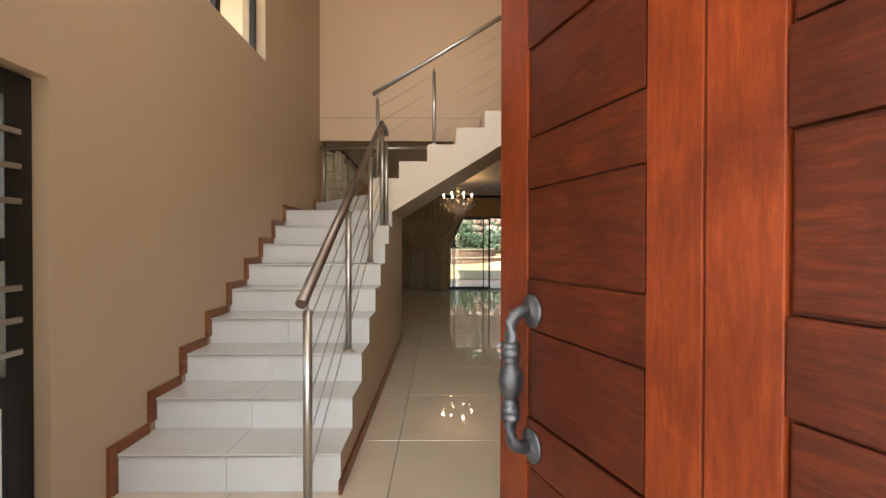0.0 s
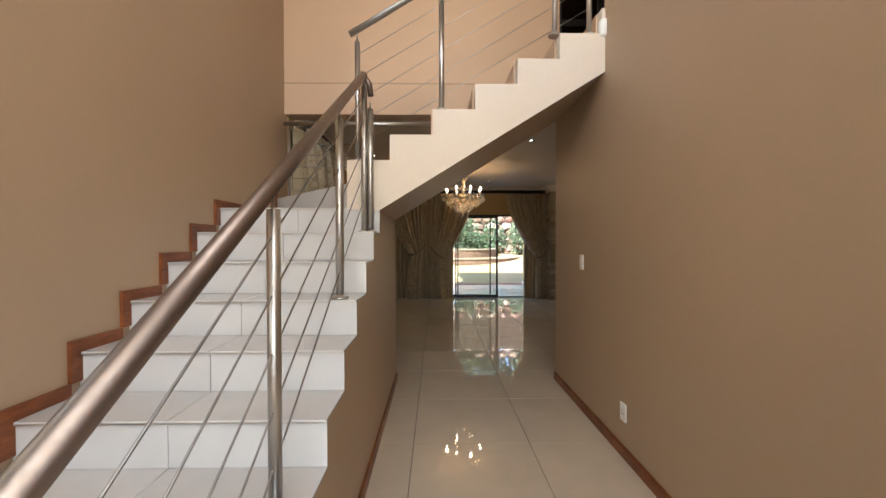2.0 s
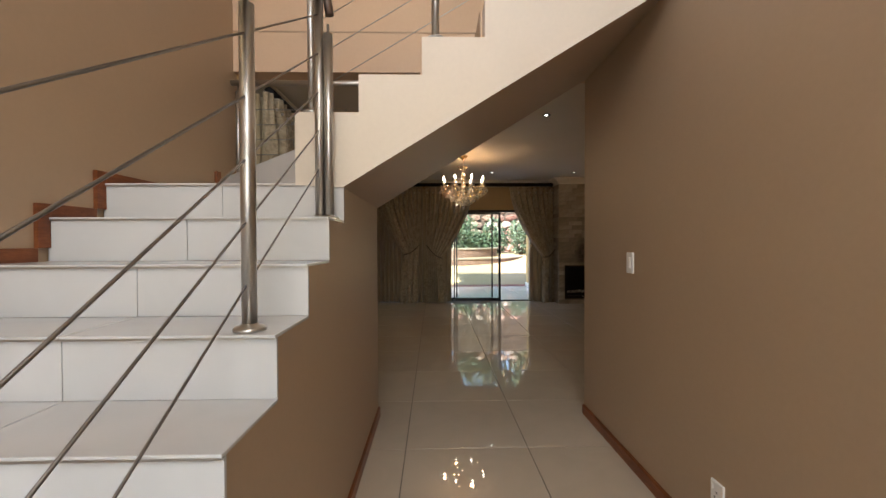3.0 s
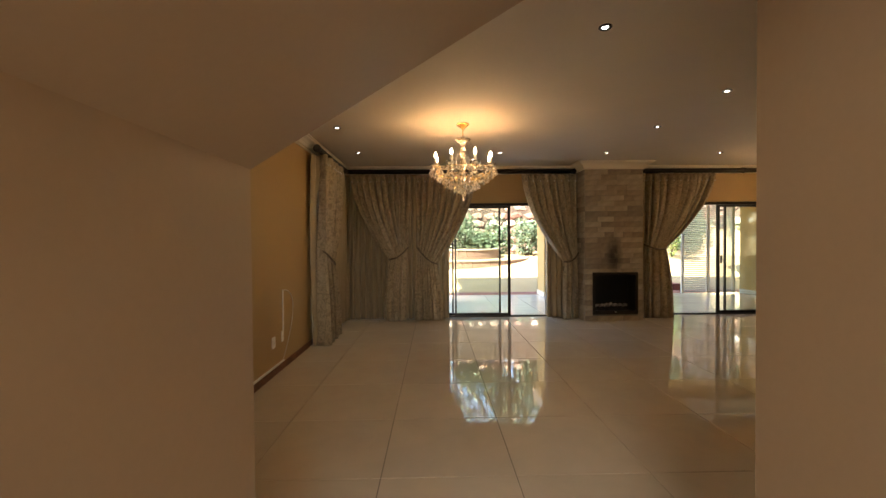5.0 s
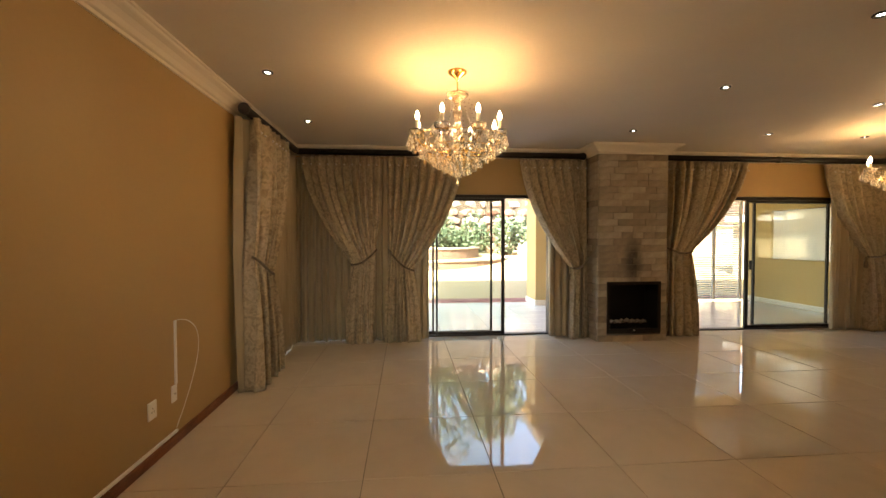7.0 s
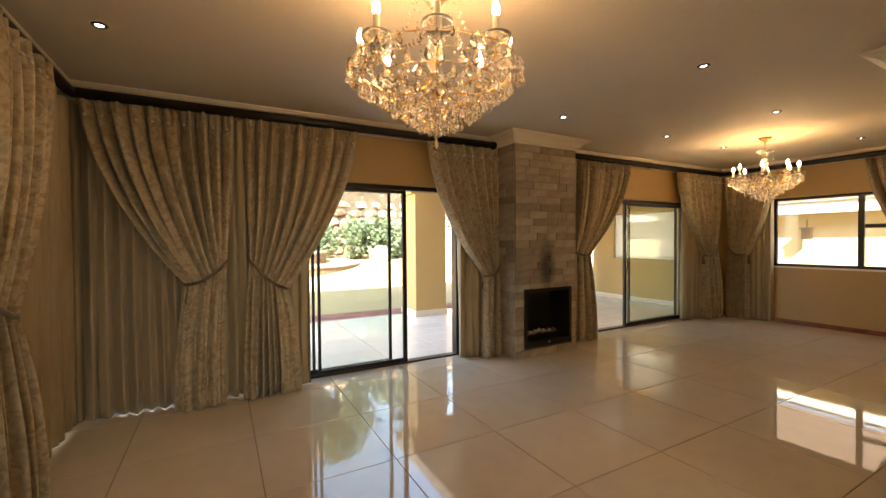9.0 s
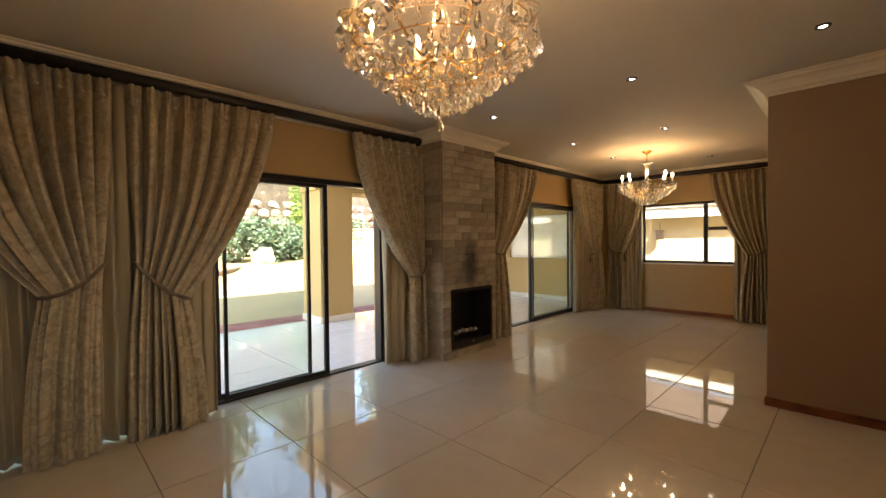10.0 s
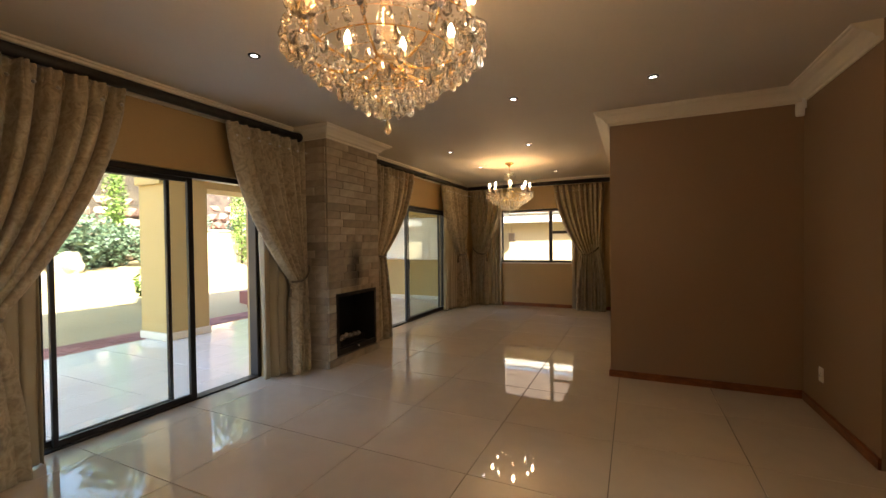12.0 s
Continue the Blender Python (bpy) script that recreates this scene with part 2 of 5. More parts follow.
_k = Mat("brown_roof_tile", (0.10, 0.065, 0.045), 0.8)
_k.color(_k.ramp(_k.noise(6, 5), [(0.3, (0.075, 0.047, 0.032)), (0.7, (0.14, 0.092, 0.062))])).bump(_k.noise(40, 3), 0.3, 0.01)
ROOF = _k.m
_k = Mat("red_brick_paver", (0.30, 0.11, 0.075), 0.85)
_k.color(_k.ramp(_k.random(), [(0.0, (0.20, 0.075, 0.055)), (0.6, (0.29, 0.11, 0.082)), (1.0, (0.35, 0.15, 0.115))])).bump(_k.noise(60), 0.3, 0.004)
BRICK = _k.m
_k = Mat("dry_lawn", (0.16, 0.17, 0.06), 0.95)
_k.color(_k.mix(_k.ramp(_k.noise(0.35, 5), [(0.3, (0.34, 0.26, 0.13)), (0.7, (0.48, 0.35, 0.185))]), _k.ramp(_k.noise(30, 4), [(0.3, (0.27, 0.225, 0.10)), (0.7, (0.44, 0.34, 0.19))]), 0.4)).bump(_k.noise(70), 0.5, 0.03)
LAWN = _k.m


def foliage(name, a, b, c):
    k = Mat(name, b, 0.55)
    k.color(k.ramp(k.island(), [(0.0, a), (0.5, b), (1.0, c)]))
    return k.m


LEAF = foliage("shrub_leaf", (0.036, 0.064, 0.036), (0.075, 0.118, 0.066), (0.14, 0.18, 0.115))
LEAF_LIME = foliage("conifer_leaf", (0.070, 0.120, 0.020), (0.120, 0.190, 0.030), (0.18, 0.25, 0.05))
BARK = wood("bark", (0.03, 0.02, 0.014), (0.07, 0.05, 0.035), (0.13, 0.10, 0.07), 0.9, (4, 4, 0.8))
_k = Mat("white_slat", (0.80, 0.79, 0.75), 0.5)
_k.rough(_k.noise(9), 0.4, 0.6)
SLAT = _k.m


# ---- mesh helpers ----
def box(bm, x0, x1, y0, y1, z0, z1, bevel=0.0):
    r = bmesh.ops.create_cube(bm, size=1.0)
    vs = r["verts"]
    for v in vs:
        v.co = Vector((x0 + (v.co.x + 0.5) * (x1 - x0), y0 + (v.co.y + 0.5) * (y1 - y0), z0 + (v.co.z + 0.5) * (z1 - z0)))
    if bevel:
        es = list({e for v in vs for e in v.link_edges})
        bmesh.ops.bevel(bm, geom=es, offset=bevel, segments=2, affect="EDGES", profile=0.6)
    return vs


def turned(bm, profile, m=None, seg=16):
    """A body of revolution about z from (radius, z) pairs."""
    m = m or Matrix()
    rings = []
    for r, z in profile:
        rings.append([bm.verts.new(m @ Vector((max(r, 0.0004) * math.cos(a), max(r, 0.0004) * math.sin(a), z)))
                      for a in (2 * math.pi * i / seg for i in range(seg))])
    for p, q in zip(rings, rings[1:]):
        for i in range(seg):
            f = bm.faces.new((p[i], p[(i + 1) % seg], q[(i + 1) % seg], q[i]))
            f.smooth = True
    bm.faces.new(rings[0][::-1])
    bm.faces.new(rings[-1])


def tube(bm, points, r, seg=10):
    """A round bar along points."""
    pts = [Vector(p) for p in points]
    rings = []
    up = Vector((0, 0, 1))
    for i, p in enumerate(pts):
        d = (pts[min(i + 1, len(pts) - 1)] - pts[max(i - 1, 0)]).normalized()
        side = d.cross(up)
        if side.length < 0.05:
            side = d.cross(Vector((1, 0, 0)))
        side.normalize()
        top = side.cross(d).normalized()
        rr = r[i] if isinstance(r, (list, tuple)) else r
        rings.append([bm.verts.new(p + rr * (math.cos(a) * side + math.sin(a) * top)) for a in (2 * math.pi * k / seg for k in range(seg))])
    for p, q in zip(rings, rings[1:]):
        for k in range(seg):
            f = bm.faces.new((p[k], p[(k + 1) % seg], q[(k + 1) % seg], q[k]))
            f.smooth = True
    bm.faces.new(rings[0][::-1])
    bm.faces.new(rings[-1])


def finish(bm, name, material):
    bmesh.ops.recalc_face_normals(bm, faces=bm.faces)
    me = bpy.data.meshes.new(name)
    bm.to_mesh(me)
    bm.free()
    me.materials.append(material)
    return me


def part(name, bm, material, parent, label=""):
    ob = new(name, finish(bm, name, material))
    ob.parent = parent
    return tagged(ob, label)


def solid(name, bm, material, label="", category="", group="", kind=""):
    return tagged(new(name, finish(bm, name, material)), label, category, group, kind)


def base(name, label, category, group="", kind="", at=(0, 0, 0)):
    ob = new(name)
    ob.empty_display_size = 0.1
    ob.location = at
    return tagged(ob, label, category, group, kind)


def boxpart(name, dims, material, parent, bevel=0.0, label=""):
    bm = bmesh.new()
    box(bm, *dims, bevel)
    return part(name, bm, material, parent, label)


def holed(bm, axis, a, b, u, z, holes):
    """A wall between a and b along its normal axis, over the range u across and z up, with openings (u0, u1, z0, z1)."""
    us = sorted({*u, *(h[0] for h in holes), *(h[1] for h in holes)})
    zs = sorted({*z, *(h[2] for h in holes), *(h[3] for h in holes)})
    us = [v for v in us if u[0] <= v <= u[1]]
    zs = [v for v in zs if z[0] <= v <= z[1]]

    def full(i, j):
        if not (0 <= i < len(us) - 1 and 0 <= j < len(zs) - 1):
            return False
        cu, cz = (us[i] + us[i + 1]) / 2, (zs[j] + zs[j + 1]) / 2
        return not any(h[0] < cu < h[1] and h[2] < cz < h[3] for h in holes)

    def at(w, uu, zz):
        return Vector((uu, w, zz)) if axis == "y" else Vector((w, uu, zz))

    def quad(*ps):
        bm.faces.new([bm.verts.new(p) for p in ps])

    for i in range(len(us) - 1):
        for j in range(len(zs) - 1):
            if not full(i, j):
                continue
            u0, u1, z0, z1 = us[i], us[i + 1], zs[j], zs[j + 1]
            for w in (a, b):
                quad(at(w, u0, z0), at(w, u1, z0), at(w, u1, z1), at(w, u0, z1))
            if not full(i - 1, j):
                quad(at(a, u0, z0), at(b, u0, z0), at(b, u0, z1), at(a, u0, z1))
            if not full(i + 1, j):
                quad(at(a, u1, z0), at(b, u1, z0), at(b, u1, z1), at(a, u1, z1))
            if not full(i, j - 1):
                quad(at(a, u0, z0), at(b, u0, z0), at(b, u1, z0), at(a, u1, z0))
            if not full(i, j + 1):
                quad(at(a, u0, z1), at(b, u0, z1), at(b, u1, z1), at(a, u1, z1))
    bmesh.ops.remove_doubles(bm, verts=bm.verts, dist=0.0005)


def wall(name, axis, a, b, u, z, material, label, holes=()):
    bm = bmesh.new()
    holed(bm, axis, a, b, u, z, holes)
    return solid(name, bm, material, label, "wall", kind="structure")


# ---- structure ----
LX, RX = -1.37, 1.372            # lounge west wall, hall east wall
HX0 = -1.394                     # hall west wall
GY = 13.30                       # inner face of the garden wall
WX = 8.25                        # inner face of the end wall
CZ = 2.75                        # lounge ceiling
TOP = 5.6                        # hall ceiling
wall("wall_west_hall", "x", LX - 0.24, HX0, (2.05, 7.30), (-0.1, TOP), WALL, "tan painted plaster wall beside the stairs",
     [(2.45, 3.31, -0.1, 1.97), (4.1, 5.47, 3.01, 4.3)])
wall("wall_west_lounge", "x", LX - 0.24, LX, (7.30, GY + 0.24), (-0.1, 3.2), LOUNGE_WALL, "tan plaster wall of the lounge, coloured ochre for warm lamp light",
     [(7.35, 8.05, 0.25, 2.2), (11.5, 13.05, -0.1, 2.1)])
wall("wall_garden", "y", GY, GY + 0.24, (LX, WX + 0.24), (-0.1, 3.2), LOUNGE_WALL, "tan wall with two sliding door openings, coloured ochre for lamp light",
     [(-1.15, 2.45, -0.1, 2.10), (4.45, 7.30, -0.1, 2.10)])
wall("wall_window_end", "x", WX, WX + 0.24, (9.9, GY), (-0.1, 3.2), LOUNGE_WALL, "tan end wall with a wide window, coloured ochre for lamp light", [(10.35, 12.42, 0.965, 2.13)])
# these four walls carry their dimness in the paint colour
wall("wall_dining_side", "y", 9.68, 9.90, (3.92, WX + 0.24), (-0.1, 3.2), SHADED_WALL, "tan painted wall of the dining end")
wall("wall_lounge_side", "x", 3.92, 4.14, (8.09, 9.68), (-0.1, 3.2), SHADED_WALL, "tan painted wall with brown skirting")
wall("wall_recess", "y", 8.09, 8.31, (2.66, 3.92), (-0.1, 3.2), SHADED_WALL, "tan painted wall with a socket")
wall("wall_recess_return", "x", 2.66, 2.88, (6.91, 8.09), (-0.1, 3.2), SHADED_WALL, "tan painted return wall")
wall("wall_hall_east", "x", RX, RX + 0.22, (2.05, 5.945), (-0.1, TOP), WALL, "tan painted tall hall wall")
bm = bmesh.new()
vs = [bm.verts.new((x, y, z)) for x in (RX, RX + 0.22) for y, z in ((5.945, -0.1), (7.13, -0.1), (7.13, 2.62), (5.945, 2.62))]
for f in ((0, 1, 2, 3), (7, 6, 5, 4), (0, 4, 5, 1), (1, 5, 6, 2), (2, 6, 7, 3), (3, 7, 4, 0)):
    bm.faces.new([vs[i] for i in f])
solid("wall_under_stair_east", bm, WALL, "tan painted corridor wall under the upper flight", "wall", kind="structure")
wall("wall_recess_front", "y", 6.91, 7.13, (RX + 0.22, 2.66), (-0.1, 2.9), WALL, "tan painted wall closing the recess")
wall("wall_hall_back", "y", 7.24, 7.44, (HX0, 1.42), (2.71, TOP), PEACH, "peach painted upper wall above the landing")
slab_line = bmesh.new()
box(slab_line, HX0, 1.42, 7.234, 7.2405, 3.022, 3.032)
solid("trim", slab_line, WALL, "shadow joint across the upper wall", "joint", kind="structure")
# out of view, added to stop direct sun at the high window
eave = bmesh.new()
box(eave, LX - 1.7, LX - 0.24, 1.5, 8.9, 4.45, 4.6)
solid("high_window_sun_block", eave, CEIL, "unseen cream slab added to keep sun off the high window", "eave", kind="structure")
# the upper opening is unseen, made for the hall's fill light
wall("wall_hall_front", "y", 2.03, 2.22, (LX - 0.24, 3.0), (-0.1, TOP), WALL, "tan painted entrance wall with the door opening", [(-0.85, 1.367, -0.1, 2.34), (-0.9, 1.1, 3.1, 5.0)])
wall("wall_upper_east", "x", 2.9, 3.1, (5.8, 7.44), (2.2, TOP), PEACH, "peach painted upstairs wall")
wall("wall_upper_south", "y", 5.75, 5.945, (RX + 0.22, 3.1), (2.6, TOP), PEACH, "peach painted upstairs wall beside the flight")
wall("wall_upper_north", "y", 7.24, 7.44, (1.42, 3.1), (2.71, TOP), PEACH, "upstairs wall around a dark glazed door", [(1.44, 2.35, 2.72, 4.95)])
for nm, dims, mat, label in (("ceiling_lounge", (LX - 0.2, WX + 0.2, 7.30, GY + 0.2, CZ, CZ + 0.2), CEIL, "cream painted flat ceiling with downlights"),
                             ("ceiling_hall", (LX - 0.24, 3.1, 2.03, 7.44, TOP, TOP + 0.2), CEIL, "cream painted high hall ceiling")):
    bm = bmesh.new()
    box(bm, *dims)
    solid(nm, bm, mat, label, "ceiling", kind="structure")

for nm, dims, label in (("upper_storey", (LX - 0.24, 5.3, 7.45, GY + 0.24, 3.21, 5.95), "plain upper storey over the lounge"),
                        ("flat_roof", (5.32, 9.0, 7.45, 14.15, 3.21, 3.36), "flat roof over the dining end"),
                        ("roof_house", (LX - 0.9, 5.6, 7.44, 14.15, 5.96, 6.14), "flat house roof with an eave"),
                        # the last four are unseen slabs, added to block sun from the openings
                        ("west_sun_block", (LX - 2.8, LX - 0.241, 6.9, 14.0, 2.98, 3.12), "unseen cream slab added to keep sun off the side windows"),
                        ("side_door_sun_block", (LX - 2.4, LX - 0.241, 1.4, 4.4, 2.25, 2.36), "unseen cream slab added to keep sun off the side door"),
                        ("porch_sun_block", (-3.0, 3.2, -2.6, 2.03, 2.62, 2.80), "unseen cream slab added to keep sun out of the front door"),
                        ("front_sun_block", (-3.4, 3.2, -3.6, 2.03, 5.06, 5.2), "unseen cream slab added to keep sun off the upper front opening")):
    bm = bmesh.new()
    box(bm, *dims)
    solid(nm, bm, CEIL, label, "roof", kind="structure")

# garden ground: one sheet to the horizon, rising behind the lawn
bm = bmesh.new()
xs = [-600, -120, -40, -20, -12, -6, 0, 6, 12, 20, 30, 60, 150, 600]
ys = [-600, -60, -10, 2, 13, 17.4, 19, 21, 23, 25, 27, 30, 60, 200, 700]
gz = [-0.25, -0.25, -0.2, -0.16, -0.13, -0.10, 0.08, 0.25, 0.45, 0.62, 0.72, 0.8, 0.8, 0.8, 0.8]
grid = [[bm.verts.new((x, y, z)) for x in xs] for y, z in zip(ys, gz)]
for r0, r1 in zip(grid, grid[1:]):
    for i in range(len(xs) - 1):
        bm.faces.new((r0[i], r0[i + 1], r1[i + 1], r1[i]))
solid("ground", bm, LAWN, "dry yellow green lawn around the house", "ground", kind="structure")

bm = bmesh.new()
box(bm, LX - 0.1, WX + 0.1, 2.1, GY + 0.02, -0.12, -0.006)
floor = solid("floor", bm, GROUT, "polished cream porcelain floor tiles with dark joints", "floor", kind="structure")
bm = bmesh.new()
box(bm, -4.0, 9.6, GY + 0.02, 16.5, -0.2, -0.02)
patio = solid("patio", bm, GROUT, "glossy pale tiled patio under the roof", "pavement", kind="structure")
bm = bmesh.new()
box(bm, -4.0, 12.0, 16.5, 17.4, -0.2, -0.055)
paving = solid("brick_paving", bm, GROUT, "strip of red brick pavers along the lawn", "pavement", kind="structure")
bm = bmesh.new()
box(bm, -3.0, 3.0, -1.5, 2.1, -0.15, -0.01)
solid("porch_floor", bm, PATIO_TILE, "pale tiled entrance porch floor", "pavement", kind="structure")


def sweep(bm, pts, profile, closed=False):
    """A moulding: profile of (out from the wall, z) swept along wall points in plan, the room on the left of the way."""
    n = len(pts)
    rings = []
    for i in range(n):
        p = Vector(pts[i])
        d0 = (p - Vector(pts[i - 1])).normalized() if i or closed else None
        d1 = (Vector(pts[(i + 1) % n]) - p).normalized() if i < n - 1 or closed else None
        n0 = Vector((-d0.y, d0.x)) if d0 else None
        n1 = Vector((-d1.y, d1.x)) if d1 else None
        if n0 and n1:
            k = (n0 + n1) / max(0.2, 1 + n0.dot(n1))
        else:
            k = n0 or n1
        rings.append([bm.verts.new((p.x + k.x * o, p.y + k.y * o, z)) for o, z in profile])
    m = len(profile)
    for i in range(n if closed else n - 1):
        a, b = rings[i], rings[(i + 1) % n]
        for j in range(m):
            bm.faces.new((a[j], a[(j + 1) % m], b[(j + 1) % m], b[j]))
    if not closed:
        bm.faces.new(rings[0][::-1])
        bm.faces.new(rings[-1])


CORN = [(0.0, CZ), (0.148, CZ), (0.148, CZ - 0.014), (0.133, CZ - 0.018), (0.128, CZ - 0.030), (0.120, CZ - 0.036), (0.086, CZ - 0.048), (0.054, CZ - 0.072),
        (0.036, CZ - 0.098), (0.016, CZ - 0.106), (0.016, CZ - 0.128), (0.0, CZ - 0.128)]
FX0, FX1, FY = 2.925, 3.937, 12.815      # fireplace breast
for pts in ([(3.92, 8.31), (3.92, 9.90), (WX, 9.90), (WX, GY), (FX1, GY), (FX1, FY), (FX0, FY), (FX0, GY), (LX, GY), (LX, 7.45)],
            [(2.66, 8.31), (3.92, 8.31)]):
    bm = bmesh.new()
    sweep(bm, pts, [(o, z - 0.001) for o, z in CORN])
    solid("cornice", bm, TRIM, "moulded cream plaster cornice under the ceiling", "cornice", kind="structure")
BASE = [(0.0, 0.0), (0.016, 0.0), (0.016, 0.062), (0.010, 0.072), (0.0, 0.072)]
for pts in ([(RX, 2.3), (RX, 7.13)], [(2.66, 8.31), (3.92, 8.31), (3.92, 9.90), (WX, 9.90), (WX, GY), (7.31, GY)],
            [(LX, 11.45), (LX, 7.2)], [(-0.25, 7.13), (-0.25, 3.62)]):
    bm = bmesh.new()
    if pts[0][0] in (-0.25,):
        sweep(bm, pts[::-1], [(-o, z) for o, z in BASE])
    else:
        sweep(bm, pts, BASE)
    solid("baseboard", bm, SKIRT, "dark brown varnished wooden skirting board", "skirting", kind="structure")
bm = bmesh.new()
box(bm, LX, LX + 0.014, 8.6, 10.40, 0.078, 0.096)
solid("trim", bm, PLASTIC, "white cable trunking above the skirting", "trunking", kind="structure")

# ---- staircase ----
SX0, SX1 = HX0 + 0.002, -0.265
TREAD, RISE, Y0, Z0 = 0.2865, 0.180, 3.65, 0.199
stairs = base("staircase", "white tiled staircase with cream plastered side and upper flight", "stairs")
N = 9
bm = bmesh.new()
poly = [(Y0, 0.0)]
for k in range(N):
    y, z = Y0 + TREAD * k, Z0 + RISE * k - 0.012
    poly += [(y + 0.012, z - RISE if k else 0.0), (y + 0.012, z)]
poly += [(7.13, Z0 + RISE * 8 - 0.012), (7.13, 0.0)]
poly = poly[1:]
a = [bm.verts.new((SX0, y, z)) for y, z in poly]
b = [bm.verts.new((SX1 + 0.015, y, z)) for y, z in poly]
bm.faces.new(a[::-1])
bm.faces.new(b)
for i in range(len(poly)):
    j = (i + 1) % len(poly)
    bm.faces.new((a[i], a[j], b[j], b[i]))
part("stair_base", bm, WALL, stairs, "tan painted solid stair side")
XM = (SX0 + SX1) / 2


def tile_piece(name, x0, x1, y0, y1, z0, z1, mat, parent, bevel=0.003):
    return boxpart(name, (x0, x1, y0, y1, z0, z1), mat, parent, bevel)


for k in range(N):
    y, z = Y0 + TREAD * k, Z0 + RISE * k
    zb = 0.001 if k == 0 else z - RISE + 0.001
    yb = y + TREAD + 0.010 if k < N - 1 else 5.972
    for x0, x1 in ((SX0 + 0.002, XM - 0.0015), (XM + 0.0015, SX1 + 0.018)):
        tile_piece("riser_tile", x0, x1, y + 0.001, y + 0.012, zb, z - 0.0115, STAIR_TILE, stairs, 0.001)
        tile_piece("tread_tile", x0, x1, y - 0.008, yb, z - 0.011, z, STAIR_TILE, stairs)
    boxpart("nosing_trim", (SX0 + 0.002, SX1 + 0.019, y - 0.0095, y - 0.003, z - 0.013, z - 0.007), STEEL, stairs)
# half landing with a diagonal winder
ZL = Z0 + RISE * 8


def prism(bm, pts, z0, z1):
    a = [bm.verts.new((x, y, z0)) for x, y in pts]
    b = [bm.verts.new((x, y, z1)) for x, y in pts]
    bm.faces.new(a[::-1])
    bm.faces.new(b)
    for i in range(len(pts)):
        j = (i + 1) % len(pts)
        bm.faces.new((a[i], a[j], b[j], b[i]))


bm = bmesh.new()
prism(bm, [(SX0 + 0.002, 5.975), (-0.50, 5.975), (SX0 + 0.002, 6.98)], ZL - 0.011, ZL)
part("landing_tile", bm, STAIR_TILE, stairs)
bm = bmesh.new()
prism(bm, [(SX0 + 0.002, 7.0), (-0.477, 5.985), (-0.477, 7.13), (SX0 + 0.002, 7.13)], ZL - 0.02, ZL + RISE)
part("winder_step", bm, STAIR_TILE, stairs)
# upper flight: cream stringer with a stepped top and a sloping soffit
FT, FR, FXX = 0.304, 0.1813, -0.170
ZF = 1.978
SOF = 0.6


def soffit(x):
    return 1.618 + SOF * (x + 0.25)


poly = [(-0.475, ZL - 0.01), (-0.475, ZF)]
x, z = FXX, ZF
while x < 2.0:
    poly += [(x, z), (x, z + FR)]
    x, z = x + FT, z + FR
poly += [(2.85, z), (2.85, z - 0.25), (x, z - 0.27), (-0.25, 1.618)]
bm = bmesh.new()
a = [bm.verts.new((px, 5.930, pz)) for px, pz in poly]
b = [bm.verts.new((px, 7.13, pz)) for px, pz in poly]
bm.faces.new(a)
bm.faces.new(b[::-1])
for i in range(len(poly)):
    j = (i + 1) % len(poly)
    bm.faces.new((a[j], a[i], b[i], b[j]))
flight = part("upper_flight", bm, STRINGER, stairs, "cream plastered flight with a sloping tan soffit")
flight.data.materials.append(WALL)
for poly in flight.data.polygons:
    if poly.normal.z < -0.3:
        poly.material_index = 1
x, z = FXX, ZF
while x < 2.0:
    tile_piece("riser_tile", x - 0.012, x - 0.001, 6.02, 7.16, z + 0.001, z + FR - 0.001, PEACH, stairs, 0.001)
    tile_piece("tread_tile", x + 0.003, x + FT - 0.013, 6.02, 7.16, z + FR + 0.001, z + FR + 0.008, STAIR_TILE, stairs, 0.001)
    x, z = x + FT, z + FR

# sawtooth wooden skirting up the wall
saw = base("stair_skirting", "brown varnished sawtooth wooden skirting up the stairs", "skirting", kind="structure")
W = 0.055
for k in range(N):
    y, z = Y0 + TREAD * k, Z0 + RISE * k
    zl = 0.0 if k == 0 else z - RISE
    boxpart("upright_board", (HX0, HX0 + 0.019, y - W, y + 0.0, zl + (W if k else 0), z + W), SKIRT, saw, 0.002)
    if k < N - 1:
        boxpart("level_board", (HX0, HX0 + 0.019, y + 0.001, y + TREAD - W - 0.001, z, z + W), SKIRT, saw, 0.002)
boxpart("level_board", (HX0, HX0 + 0.019, 5.945, 6.94, ZL, ZL + W), SKIRT, saw, 0.002)
boxpart("upright_board", (HX0, HX0 + 0.019, 6.942, 7.0, ZL, ZL + RISE + W), SKIRT, saw, 0.002)


# ---- balustrades ----
def post(parent, x, y, z0, z1, r=0.021):
    bm = bmesh.new()
    turned(bm, [(r, 0), (r, z1 - z0), (r * 0.6, z1 - z0 + 0.002), (0.006, z1 - z0 + 0.004), (0.006, z1 - z0 + 0.045)], pose(x, y, z0), 18)
    p = part("post", bm, STEEL, parent)
    bm = bmesh.new()
    turned(bm, [(0.045, 0.0005), (0.045, 0.008), (0.04, 0.013), (r + 0.004, 0.016), (r + 0.002, 0.022)], pose(x, y, z0), 20)
    part("base_collar", bm, STEEL, p)
    return p


lower = base("stair_balustrade", "brushed steel balustrade with bronze handrail and thin wires", "balustrade")
slope = 0.178 / 0.294
HX = -0.343
posts = [(3.43, 0.0, 0.965), (4.27, Z0 + RISE * 2, 1.49), (5.135, Z0 + RISE * 5, 2.03), (5.875, Z0 + RISE * 7, 2.48)]
for y, z0, z1 in posts:
    post(lower, HX, y, z0, z1)
